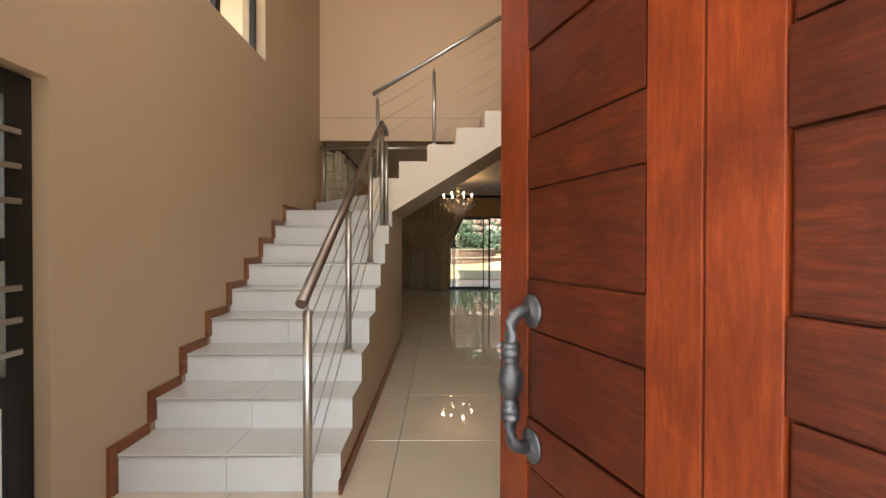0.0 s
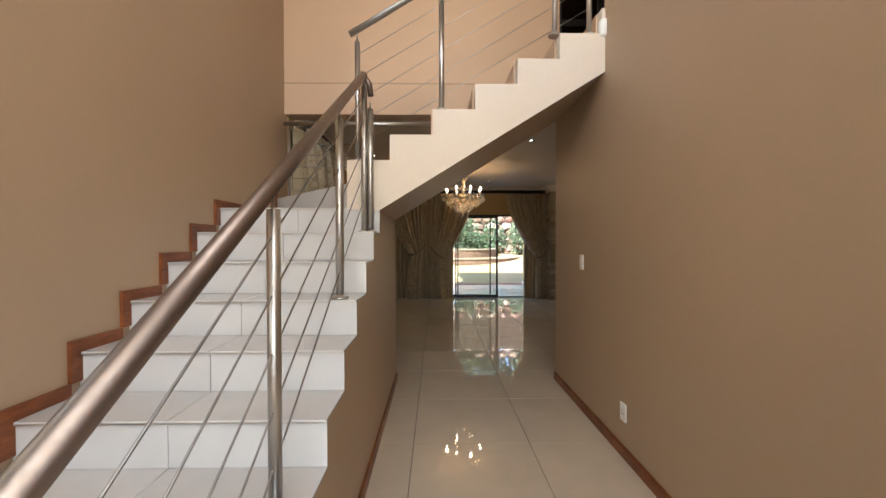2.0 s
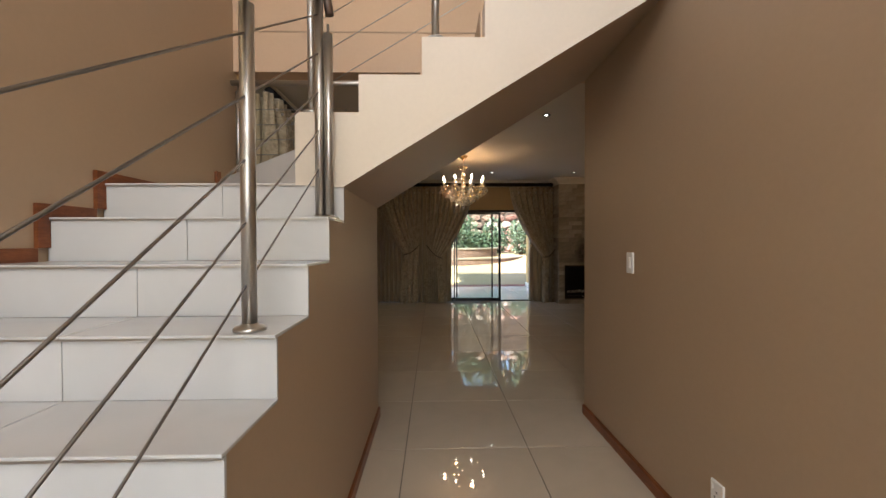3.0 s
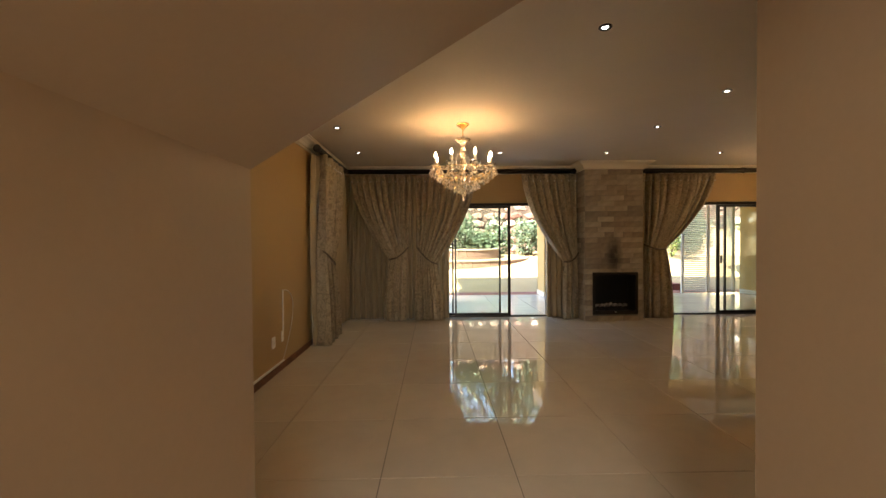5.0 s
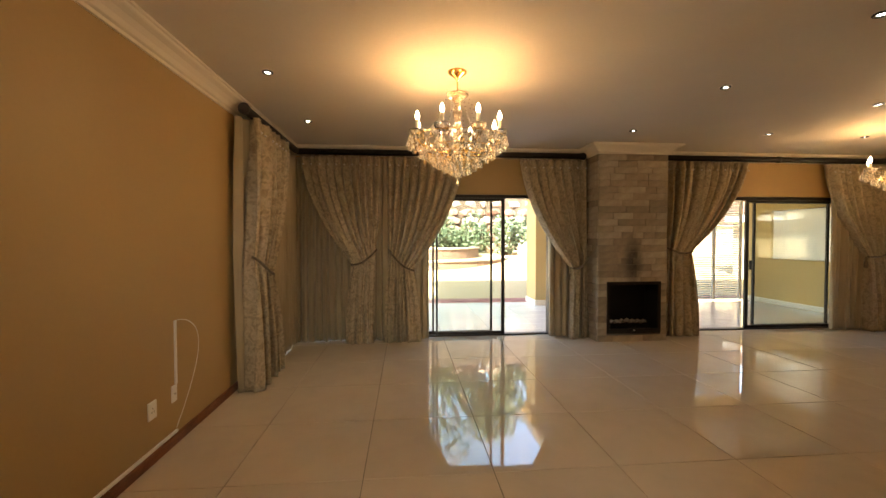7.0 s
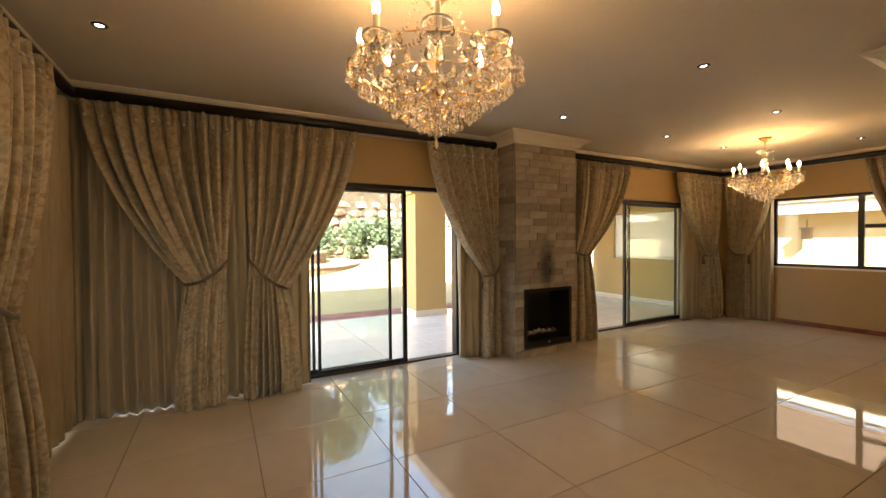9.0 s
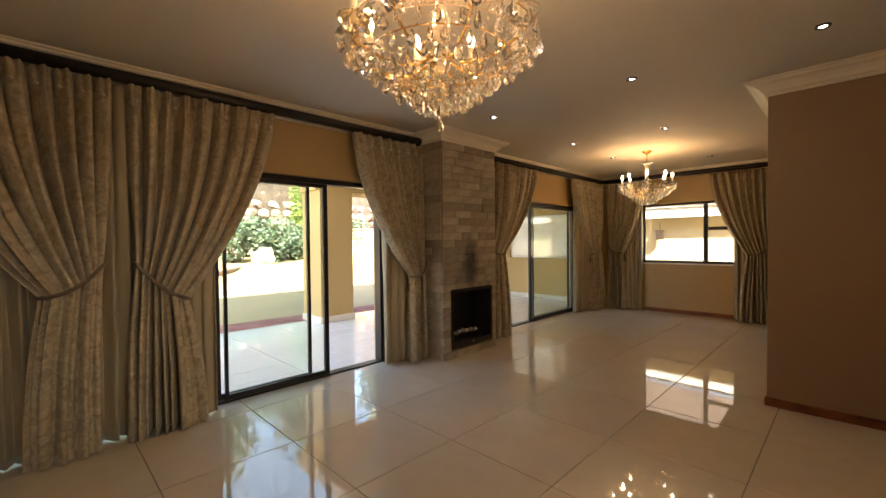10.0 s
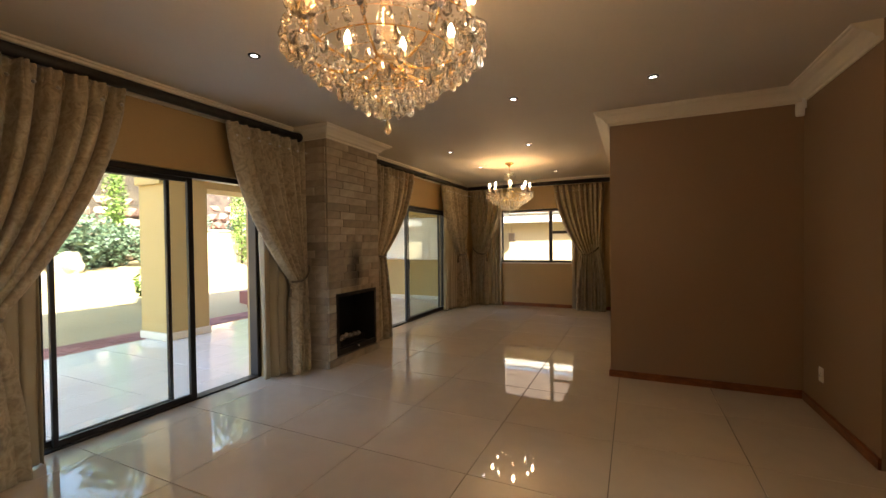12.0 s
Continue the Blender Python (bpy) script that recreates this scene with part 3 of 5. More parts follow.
post(lower, HX + 0.043, 5.875, Z0 + RISE * 7, 2.32)
bm = bmesh.new()
tube(bm, [(HX - 0.010, 3.372, 1.003), (HX, 5.86, 1.003 + 2.488 * 0.621)], 0.0265, 16)
part("handrail", bm, RAIL_METAL, lower, "bronze tinted round handrail")
bm = bmesh.new()
tube(bm, [(HX, 5.858, 2.545), (HX + 0.035, 5.89, 2.50), (HX + 0.045, 5.90, 2.42)], 0.02, 12)
part("rail_return", bm, RAIL_METAL, lower)
for i in range(5):
    h = 1.003 + 0.058 * 0.621 - 0.145 - 0.178 * i
    bm = bmesh.new()
    tube(bm, [(HX, 3.43, h), (HX, 5.875, h + 2.445 * 0.621)], 0.0036, 6)
    part("wire", bm, WIRE, lower)

upper = base("upper_balustrade", "brushed steel balustrade with wires on the upper flight", "balustrade")
UY = 5.970
rail0 = (-0.46, 2.885)
for x, z0, z1 in ((-0.405, ZF, 2.83), (0.20, ZF + 2 * FR, 3.13), (1.02, ZF + 5 * FR - 0.002, 3.66), (1.27, ZF + 5 * FR - 0.002, 3.82)):
    post(upper, x, UY, z0, z1, 0.019)
bm = bmesh.new()
tube(bm, [(rail0[0], UY, rail0[1]), (1.33, UY, rail0[1] + 1.79 * 0.605)], 0.0225, 14)
part("handrail", bm, STEEL, upper)
for i in range(5):
    bm = bmesh.new()
    tube(bm, [(-0.405, UY, 2.08 + 0.165 * i), (1.27, UY, 2.08 + 0.165 * i + 1.675 * 0.6)], 0.0022, 6)
    part("wire", bm, STEEL, upper)

landing_rail = base("landing_rail", "brushed steel rail guarding the open landing edge", "balustrade")
for x in (-1.315, 0.18):
    post(landing_rail, x, 7.145, ZL + RISE if x < 0 else ZF + 2 * FR, 2.52, 0.017)
bm = bmesh.new()
tube(bm, [(HX0 + 0.03, 7.145, 2.585), (0.32, 7.145, 2.585)], 0.022, 14)
part("handrail", bm, STEEL, landing_rail)
for i in range(5):
    bm = bmesh.new()
    tube(bm, [(-1.315, 7.145, 1.92 + 0.115 * i), (-0.48, 7.145, 1.92 + 0.115 * i)], 0.003, 6)
    part("wire", bm, WIRE, landing_rail)


# ---- front door ----
PANELS = [(0.25, 0.545), (0.70, 0.995), (1.155, 1.45), (1.61, 1.905), (2.065, 2.19)]
COLUMNS = [(0.18, 0.66), (0.93, 1.41)]        # the panels' two columns, from the free edge
LEAF_W, LEAF_H = 1.59, 2.30


def pivot_leaf(name, m, label):
    """A wide pivot door in its own plane: x from the free edge, y its thickness; the outer face looks to -y."""
    t = 0.045
    door = base(name, label, "door")
    door.matrix_world = m
    for x0, x1 in ((0.0, 0.18), (0.66, 0.792), (0.797, 0.93), (1.41, LEAF_W)):
        boxpart("stile", (x0 + 0.0005, x1 - 0.0005, 0, t, 0.01, LEAF_H), MAHOGANY_V, door, 0.003)
    boxpart("joint_strip", (0.7925, 0.7965, 0.004, t - 0.004, 0.011, LEAF_H - 0.001), MAHOGANY_H, door)
    zs = [0.01] + [v for p in PANELS for v in p] + [LEAF_H]
    for a, b in COLUMNS:
        for i in range(0, len(zs), 2):
            boxpart("rail", (a + 0.0005, b - 0.0005, 0.001, t, zs[i] + 0.0005, zs[i + 1] - 0.0005), MAHOGANY_H, door, 0.003)
        for z0, z1 in PANELS:
            boxpart("panel_groove", (a + 0.001, b - 0.001, 0.016, t - 0.016, z0 + 0.001, z1 - 0.001), MAHOGANY_H, door)
            boxpart("panel", (a + 0.007, b - 0.007, 0.005, t - 0.005, z0 + 0.007, z1 - 0.007), MAHOGANY_H, door, 0.004)
    return door


# the leaf turns about a pivot 0.98 m from its free edge, in the line of the entrance wall
pivot, swing = Vector((0.82, 2.155)), radians(20)
edge = pivot + 0.98 * Vector((-math.sin(swing), math.cos(swing)))
ang = math.degrees(swing) - 90
front = pivot_leaf("door_1", pose(edge.x, edge.y, 0, 0, 0, ang), "open wide red mahogany pivot door with two columns of panels")
bm = bmesh.new()
hx, z0, z1 = 0.215, 0.62, 1.055
tube(bm, [(hx, 0.0, z1), (hx, -0.045, z1), (hx, -0.066, z1 - 0.012), (hx, -0.078, z1 - 0.035), (hx, -0.08, z1 - 0.07), (hx, -0.08, z0 + 0.07),
          (hx, -0.078, z0 + 0.035), (hx, -0.066, z0 + 0.012), (hx, -0.045, z0), (hx, 0.0, z0)], 0.020, 14)
zm = (z0 + z1) / 2
turned(bm, [(0.0201, -0.125), (0.029, -0.12), (0.030, -0.108), (0.023, -0.102), (0.030, -0.096), (0.030, -0.082), (0.023, -0.076), (0.029, -0.067), (0.022, -0.06),
            (0.024, -0.05), (0.036, -0.026), (0.039, 0.0), (0.036, 0.026), (0.024, 0.05), (0.022, 0.06), (0.029, 0.067), (0.023, 0.076), (0.030, 0.082),
            (0.030, 0.096), (0.023, 0.102), (0.030, 0.108), (0.029, 0.12), (0.0201, 0.125)], pose(hx, -0.08, zm), 18)
pull = part("pull_handle", bm, IRON, front, "worn grey cast iron pull handle")
for z in (z0, z1):
    bm = bmesh.new()
    turned(bm, [(0.054, 0.0005), (0.054, 0.006), (0.048, 0.010), (0.025, 0.014), (0.022, 0.02)], pose(hx, 0, z, 90), 24)
    part("flange", bm, IRON, pull)
bm = bmesh.new()
turned(bm, [(0.020, 0.0005), (0.020, 0.005), (0.016, 0.007), (0.013, 0.006), (0.011, 0.010), (0.004, 0.010)], pose(0.045, 0, 0.845, 90), 20)
part("lock_cylinder", bm, GOLD, front, "brass lock cylinder")
frm = base("door_frame", "red mahogany frame of the entrance door", "door frame", kind="structure")
boxpart("head", (-0.85, 1.366, 2.10, 2.215, 2.305, 2.34), MAHOGANY_H, frm, 0.003)

# dark metal side door in the hall's left wall
side = base("door_2", "dark metal side door with glass panes and bars", "door")
XD = LX - 0.135
for dims in ((XD, XD + 0.05, 2.46, 2.53, 0, 1.96), (XD, XD + 0.05, 3.19, 3.30, 0, 1.96), (XD, XD + 0.05, 2.53, 3.19, 1.86, 1.96), (XD, XD + 0.05, 2.53, 3.19, 0.62, 0.74),
             (XD, XD + 0.05, 2.53, 3.19, 1.20, 1.29), (XD, XD + 0.05, 2.53, 3.19, 0.0, 0.1)):
    boxpart("frame_bar", dims, BLACK, side, 0.003)
for z in (1.72, 1.58, 1.44, 1.09, 0.96, 0.83):
    boxpart("cross_bar", (XD + 0.051, XD + 0.068, 2.53, 3.24, z - 0.012, z + 0.012), STEEL, side, 0.003)
pane = boxpart("pane", (XD + 0.02, XD + 0.026, 2.53, 3.19, 0.74, 1.86), GLASS, side)
pane.visible_shadow = False
boxpart("kick_panel", (XD + 0.012, XD + 0.03, 2.53, 3.19, 0.1, 0.62), PLASTIC, side)


def window(name, axis, w, u0, u1, z0, z1, mullions, transoms, label, glass=GLASS, bar=0.045, depth=0.05):
    """A dark metal window in a wall: w its place along the wall's normal."""
    win = base(name, label, "window", kind="structure")

    def bar_part(nm, a, b, c, e, mat, inset=0.0):
        dims = (a, b, w + inset, w + depth - inset, c, e) if axis == "y" else (w + inset, w + depth - inset, a, b, c, e)
        return boxpart(nm, dims, mat, win, 0.003 if mat is BLACK else 0.0)

    bar_part("frame", u0, u0 + bar, z0, z1, BLACK)
    bar_part("frame", u1 - bar, u1, z0, z1, BLACK)
    bar_part("frame", u0 + bar, u1 - bar, z0, z0 + bar, BLACK)
    bar_part("frame", u0 + bar, u1 - bar, z1 - bar, z1, BLACK)
    for u in mullions:
        bar_part("mullion", u - bar * 0.8, u + bar * 0.8, z0 + bar, z1 - bar, BLACK)
    for a, b, z in transoms:
        bar_part("transom", a, b, z - bar * 0.7, z + bar * 0.7, BLACK, 0.002)
    p = bar_part("pane", u0 + bar, u1 - bar, z0 + bar, z1 - bar, glass, depth / 2 - 0.003)
    p.visible_shadow = False
    return win


window("window_1", "x", WX + 0.10, 10.35, 12.42, 0.965, 2.13, [11.31], [(10.4, 11.27, 1.62)], "dark aluminium window with three panes")
window("window_2", "x", LX - 0.16, 4.1, 5.47, 3.01, 4.3, [4.8], [], "dark framed high window above the stairs")
window("window_3", "x", LX - 0.16, 7.35, 8.05, 0.25, 2.2, [], [], "dark framed narrow window behind the curtain")
window("window_4", "x", LX - 0.16, 11.5, 13.05, 0.0, 2.1, [12.3], [], "dark framed glazed door behind the curtain")
window("window_5", "y", 7.30, 1.44, 2.35, 2.72, 4.95, [1.9], [(1.48, 2.3, 3.1), (1.48, 2.3, 3.4), (1.48, 2.3, 3.7), (1.48, 2.3, 4.0)], "black glazed upstairs door with bars", DARK_GLASS)
boxpart("window_sill", (WX - 0.012, WX + 0.10, 10.32, 12.45, 0.94, 0.964), TRIM, bpy.data.objects["window_1"], 0.003)


def slider(name, x0, x1, ztop, panels, label):
    """A sliding door: outer frame and panels (left, right, track offset)."""
    ob = base(name, label, "sliding door", kind="structure")
    y = GY + 0.05
    for dims in ((x0, x0 + 0.045, y, y + 0.11, 0.0, ztop), (x1 - 0.045, x1, y, y + 0.11, 0.0, ztop), (x0 + 0.046, x1 - 0.046, y, y + 0.11, ztop - 0.05, ztop),
                 (x0 + 0.046, x1 - 0.046, y, y + 0.11, 0.0005, 0.018)):
        boxpart("frame", dims, BLACK, ob, 0.003)
    for a, b, o, thick in panels:
        p = new("panel")
        p.parent = ob
        yy = y + 0.008 + o
        boxpart("stile", (a, a + thick[0], yy, yy + 0.035, 0.02, ztop - 0.052), BLACK, p, 0.003)
        boxpart("stile", (b - thick[1], b, yy, yy + 0.035, 0.02, ztop - 0.052), BLACK, p, 0.003)
        boxpart("rail", (a + thick[0] + 0.0005, b - thick[1] - 0.0005, yy + 0.001, yy + 0.034, 0.021, 0.066), BLACK, p, 0.003)
        boxpart("rail", (a + thick[0] + 0.0005, b - thick[1] - 0.0005, yy + 0.001, yy + 0.034, ztop - 0.092, ztop - 0.053), BLACK, p, 0.003)
        g = boxpart("pane", (a + thick[0], b - thick[1], yy + 0.014, yy + 0.019, 0.06, ztop - 0.09), GLASS, p)
        g.visible_shadow = False
    return ob


slider("door_3", -1.15, 2.45, 2.10, [(-1.10, 0.68, 0.055, (0.03, 0.03)), (0.70, 1.735, 0.0, (0.03, 0.05)), (-0.2, 1.56, 0.055, (0.03, 0.032))], "black aluminium sliding garden door, half open")
s2 = slider("door_4", 4.45, 7.30, 2.10, [(5.615, 7.24, 0.0, (0.055, 0.045)), (5.80, 7.13, 0.055, (0.032, 0.032))], "black aluminium sliding patio door, half open")
boxpart("handle", (5.675, 5.70, GY + 0.03, GY + 0.058, 0.95, 1.10), BLACK, s2, 0.004)


# ---- lounge: fireplace ----
def shared(name, me, parent, m):
    """A piece that shares its mesh with its like."""
    ob = new(name, me)
    ob.parent = parent
    ob.matrix_local = m
    return ob


fire = base("fireplace", "stone clad chimney breast with a black built-in firebox", "fireplace")
BX0, BX1, BZ0, BZ1 = 3.066, 3.83, 0.13, 0.83
FTOP = CZ - 0.128
bm = bmesh.new()
holed(bm, "y", FY + 0.02, GY - 0.002, (FX0 + 0.02, FX1 - 0.02), (0.0, CZ - 0.002), [(BX0, BX1, BZ0, BZ1)])
part("breast", bm, GROUT, fire)
bm = bmesh.new()
for dims in ((BX0 + 0.002, BX1 - 0.002, FY + 0.36, FY + 0.40, BZ0, BZ1), (BX0 - 0.012, BX0 + 0.004, FY + 0.012, FY + 0.36, BZ0 - 0.012, BZ1 + 0.012),
             (BX1 - 0.004, BX1 + 0.012, FY + 0.012, FY + 0.36, BZ0 - 0.012, BZ1 + 0.012), (BX0 + 0.004, BX1 - 0.004, FY + 0.012, FY + 0.36, BZ0 - 0.012, BZ0 + 0.01),
             (BX0 + 0.004, BX1 - 0.004, FY + 0.012, FY + 0.36, BZ1 - 0.01, BZ1 + 0.012)):
    box(bm, *dims)
firebox = part("firebox", bm, SOOT, fire, "soot black steel firebox")
fr = bmesh.new()
for dims in ((BX0 - 0.014, BX0 + 0.03, FY - 0.014, FY + 0.004, BZ0 - 0.014, BZ1 + 0.014), (BX1 - 0.03, BX1 + 0.014, FY - 0.014, FY + 0.004, BZ0 - 0.014, BZ1 + 0.014),
             (BX0 + 0.03, BX1 - 0.03, FY - 0.013, FY + 0.004, BZ1 - 0.03, BZ1 + 0.014), (BX0 + 0.03, BX1 - 0.03, FY - 0.013, FY + 0.004, BZ0 - 0.014, BZ0 + 0.05)):
    box(fr, *dims, 0.002)
part("surround", fr, BLACK, firebox)
rng = random.Random(4)
for i in range(7):
    bm = bmesh.new()
    x = BX0 + 0.14 + i * 0.08
    tube(bm, [(x - 0.05, FY + 0.16 + rng.uniform(-0.02, 0.02), 0.235), (x, FY + 0.17, 0.262 + rng.uniform(-0.01, 0.02)), (x + 0.06, FY + 0.19, 0.24)], [0.018, 0.028, 0.02], 8)
    part("log", bm, ASH, firebox, "pale ash grey ceramic log")
bm = bmesh.new()
for i in range(14):
    x = BX0 + 0.10 + i * 0.043
    tube(bm, [(x, FY + 0.10, 0.16), (x, FY + 0.10, 0.235), (x, FY + 0.13, 0.25)], 0.005, 6)
box(bm, BX0 + 0.09, BX1 - 0.09, FY + 0.09, FY + 0.11, 0.15, 0.165)
part("grate", bm, BLACK, firebox)
bm = bmesh.new()
turned(bm, [(0.012, 0), (0.012, 0.012), (0.008, 0.016)], pose((BX0 + BX1) / 2, FY - 0.013, BZ0 + 0.03, 90), 14)
part("knob", bm, STEEL, firebox)
# stones, laid in courses over the front and both sides
cuts = {}


def stone_mesh(w, h):
    key = (round(w, 2), round(h, 3))
    if key not in cuts:
        bm = bmesh.new()
        box(bm, -key[0] / 2 + 0.0015, key[0] / 2 - 0.0015, -0.022, 0.0, -key[1] / 2 + 0.0015, key[1] / 2 - 0.0015, 0.0035)
        cuts[key] = finish(bm, "stone", STONE)
    return cuts[key]


def course(a, b, rng):
    out, x = [], a
    while b - x > 0.001:
        w = round(rng.choice((0.16, 0.22, 0.28, 0.34, 0.40)), 2)
        if b - x - w < 0.13:
            w = b - x
        out.append((x, x + w))
        x += w
    return out


H = FTOP / 29
for i in range(29):
    z0, z1 = i * H, (i + 1) * H
    zc = (z0 + z1) / 2
    for a, b in course(FX0, FX1, rng):
        spans = [(a, b)]
        if BZ0 - 0.02 < zc < BZ1 + 0.02:
            spans = [(max(a, lo), min(b, hi)) for lo, hi in ((FX0, BX0 - 0.012), (BX1 + 0.012, FX1)) if min(b, hi) - max(a, lo) > 0.02]
        for p, q in spans:
            me = stone_mesh(q - p, H)
            ob = shared("stone", me, fire, pose((p + q) / 2, FY + 0.02 - rng.uniform(0, 0.007), zc))
    for a, b in course(FY + 0.0225, GY - 0.003, rng):
        me = stone_mesh(b - a, H)
        shared("stone", me, fire, pose(FX0 + 0.02 - rng.uniform(0, 0.006), (a + b) / 2, zc, 0, 0, -90))
        if i % 2 == 0:
            shared("stone", me, fire, pose(FX1 - 0.02 + rng.uniform(0, 0.006), (a + b) / 2, zc, 0, 0, 90))
            if i < 28:
                shared("stone", me, fire, pose(FX1 - 0.02 + rng.uniform(0, 0.006), (a + b) / 2, zc + H, 0, 0, 90))


# ---- curtains ----
def lerp(a, b, t):
    return a + (b - a) * t


def ease(t):
    t = min(1, max(0, t))
    return t * t * (3 - 2 * t)


def cloth(axis, w, into, top, tie, bottom, ztop, ztie, zbot, folds, amp, mat_seed, slack=0.0):
    """A hanging panel. axis: the wall's normal; w: its plane; into: the way into the room. top, tie, bottom: (from, to) along the wall; ztie: heights at both ends of the tie."""
    bm = bmesh.new()
    rr = random.Random(mat_seed)
    ph = [rr.uniform(0, 6.28) for _ in range(6)]
    nu, nv = folds * 18, 40
    rows = []
    for j in range(nv + 1):
        v = j / nv
        row = []
        for i in range(nu + 1):
            u = i / nu
            if tie:
                zt = lerp(ztie[0], ztie[1], u) - 0.05 * math.sin(math.pi * u)
                vt = (ztop - zt) / (ztop - zbot)
                if v < vt:
                    t = v / vt
                    z = lerp(ztop, zt, t)
                    s0, s1 = lerp(top[0], top[1], u), lerp(tie[0], tie[1], u)
                    k = 0.8 * t ** 1.9 + 0.2 * t
                    s = lerp(s0, s1, k)
                    squeeze = lerp(1.0, 0.72, k)
                else:
                    t = (v - vt) / (1 - vt)
                    z = lerp(zt, zbot, t)
                    s = lerp(lerp(tie[0], tie[1], u), lerp(bottom[0], bottom[1], u), 1 - (1 - t) ** 2.2)
                    squeeze = lerp(0.72, 1.2, 1 - (1 - t) ** 2)
            else:
                z = lerp(ztop, zbot, v)
                s = lerp(lerp(top[0], top[1], u), lerp(bottom[0], bottom[1], u), v)
                squeeze = 1.0
            a = 2 * math.pi * folds * u
            fold = 2.2 * abs(math.sin(0.5 * a + 0.6 * math.sin(5.3 * u + ph[0]) + 0.25 * math.sin(4 * v + ph[1] + u * 7))) ** 0.85 - 1.25 + 0.12 * math.sin(2 * a + ph[2] + 2 * v) + 0.4 * math.sin(0.37 * a + ph[5])
            pleat = ease((z - (ztop - 0.16)) / 0.10) if not slack else 0.0
            dpt = amp * squeeze * (fold * (1 - 0.35 * pleat) + 0.35 * pleat * math.sin(3 * a))
            bulge = 0.03 * math.sin(math.pi * min(1, v * 1.4)) * math.sin(math.pi * u)
            o = w + into * (0.03 + amp + dpt + bulge)
            s += 0.35 * amp * math.cos(a + ph[3]) * (0.4 + 0.6 * v)
            z2 = z + (0.004 * math.sin(a * 0.5 + ph[4]) if j == nv else 0)
            row.append(bm.verts.new((s, o, z2) if axis == "y" else (o, s, z2)))
        rows.append(row)
    for p, q in zip(rows, rows[1:]):
        for i in range(nu):
            f = bm.faces.new((p[i], p[i + 1], q[i + 1], q[i]))
            f.smooth = True
    return bm


def curtain(axis, w, into, top, tie, bottom, ztie, folds, seed, label, ztop=2.588, zbot=0.004, amp=0.07):
    cur = base("curtain", label, "curtain", "damask curtains")
    bm = cloth(axis, w, into, top, tie, bottom, ztop, ztie, zbot, folds, amp, seed)
    ob = part("drape", bm, DAMASK, cur)
    sol = ob.modifiers.new("thickness", "SOLIDIFY")
    sol.thickness = 0.004

    def place(s, o, z):
        return (s, w + into * o, z) if axis == "y" else (w + into * o, s, z)

    n = max(4, folds)
    for i in range(n):
        s = lerp(top[0], top[1], (i + 0.5) / n)
        bm = bmesh.new()
        turned(bm, [(0.0008, -0.014), (0.010, -0.007), (0.014, 0.0), (0.010, 0.007), (0.0008, 0.014)], Matrix.Translation(place(s, 0.03 + amp * 2.1, ztop - 0.13)), 8)
        part("bead", bm, STEEL, cur, "small silver bead")
    if tie:
        bm = bmesh.new()
        pts = []
        for i in range(13):
            u = i / 12
            s = lerp(tie[0] - 0.02, tie[1] + 0.02, u)
            pts.append(place(s, 0.07 + amp + 0.07 * math.sin(math.pi * u) ** 0.6, lerp(ztie[0], ztie[1], u) - 0.055 * math.sin(math.pi * u)))
        tube(bm, pts, 0.013, 8)
        part("tie_back", bm, TIE, cur, "twisted fabric tie-back")
        s = tie[0] if ztie[0] < ztie[1] else tie[1]
        bm = bmesh.new()
        turned(bm, [(0.004, 0.03), (0.018, 0.0), (0.02, -0.02), (0.013, -0.04), (0.024, -0.05), (0.028, -0.13), (0.026, -0.14)],
               Matrix.Translation(place(s, 0.11, min(ztie) - 0.03)), 10)
        part("tassel", bm, TIE, cur)
    return cur


def lining(axis, w, into, span, folds, seed, zbot=0.008, bottom=None):
    cur = base("lining_curtain", "plain gold sateen lining curtain hanging straight", "curtain", "lining curtains")
    bm = cloth(axis, w, into, span, None, bottom or span, 2.58, None, zbot, folds, 0.042, seed, 1.0)
    ob = part("drape", bm, LINING, cur)
    ob.modifiers.new("thickness", "SOLIDIFY").thickness = 0.003
    return cur


TIED = "gold grey damask curtain tied back beside the "
CY = GY - 0.085
curtain("y", CY, -1, (-1.17, -0.075), (-0.46, -0.16), (-0.55, -0.20), (1.09, 1.30), 10, 1, TIED + "covered glass")
curtain("y", CY, -1, (-0.01, 1.07), (0.04, 0.35), (-0.03, 0.45), (1.30, 1.0), 9, 2, TIED + "garden door")
curtain("y", CY, -1, (1.90, 2.91), (2.66, 2.88), (2.64, 2.89), (1.02, 1.18), 8, 3, TIED + "fireplace and garden door")
curtain("y", CY, -1, (4.05, 5.42), (4.10, 4.50), (4.06, 4.60), (1.32, 1.26), 11, 4, TIED + "fireplace and patio door")
curtain("y", CY, -1, (6.72, 7.98), (7.42, 7.76), (7.46, 7.94), (1.16, 1.30), 10, 5, TIED + "patio door and corner")
curtain("x", WX - 0.085, -1, (13.08, 12.28), (13.02, 12.68), (13.05, 12.64), (1.30, 1.16), 7, 6, TIED + "corner and window")
curtain("x", WX - 0.085, -1, (11.18, 10.18), (10.64, 10.28), (10.74, 10.16), (1.14, 1.30), 9, 7, TIED + "window")
curtain("x", LX + 0.085, 1, (11.38, 12.40), (11.28, 11.80), (11.30, 12.04), (1.28, 1.08), 9, 8, TIED + "wide plain wall")
curtain("x", LX + 0.085, 1, (7.32, 8.58), (8.00, 8.36), (7.90, 8.56), (1.20, 1.34), 10, 9, TIED + "narrow side window")
lining("y", GY - 0.015, -1, (-1.28, 0.60), 20, 11, 0.012)
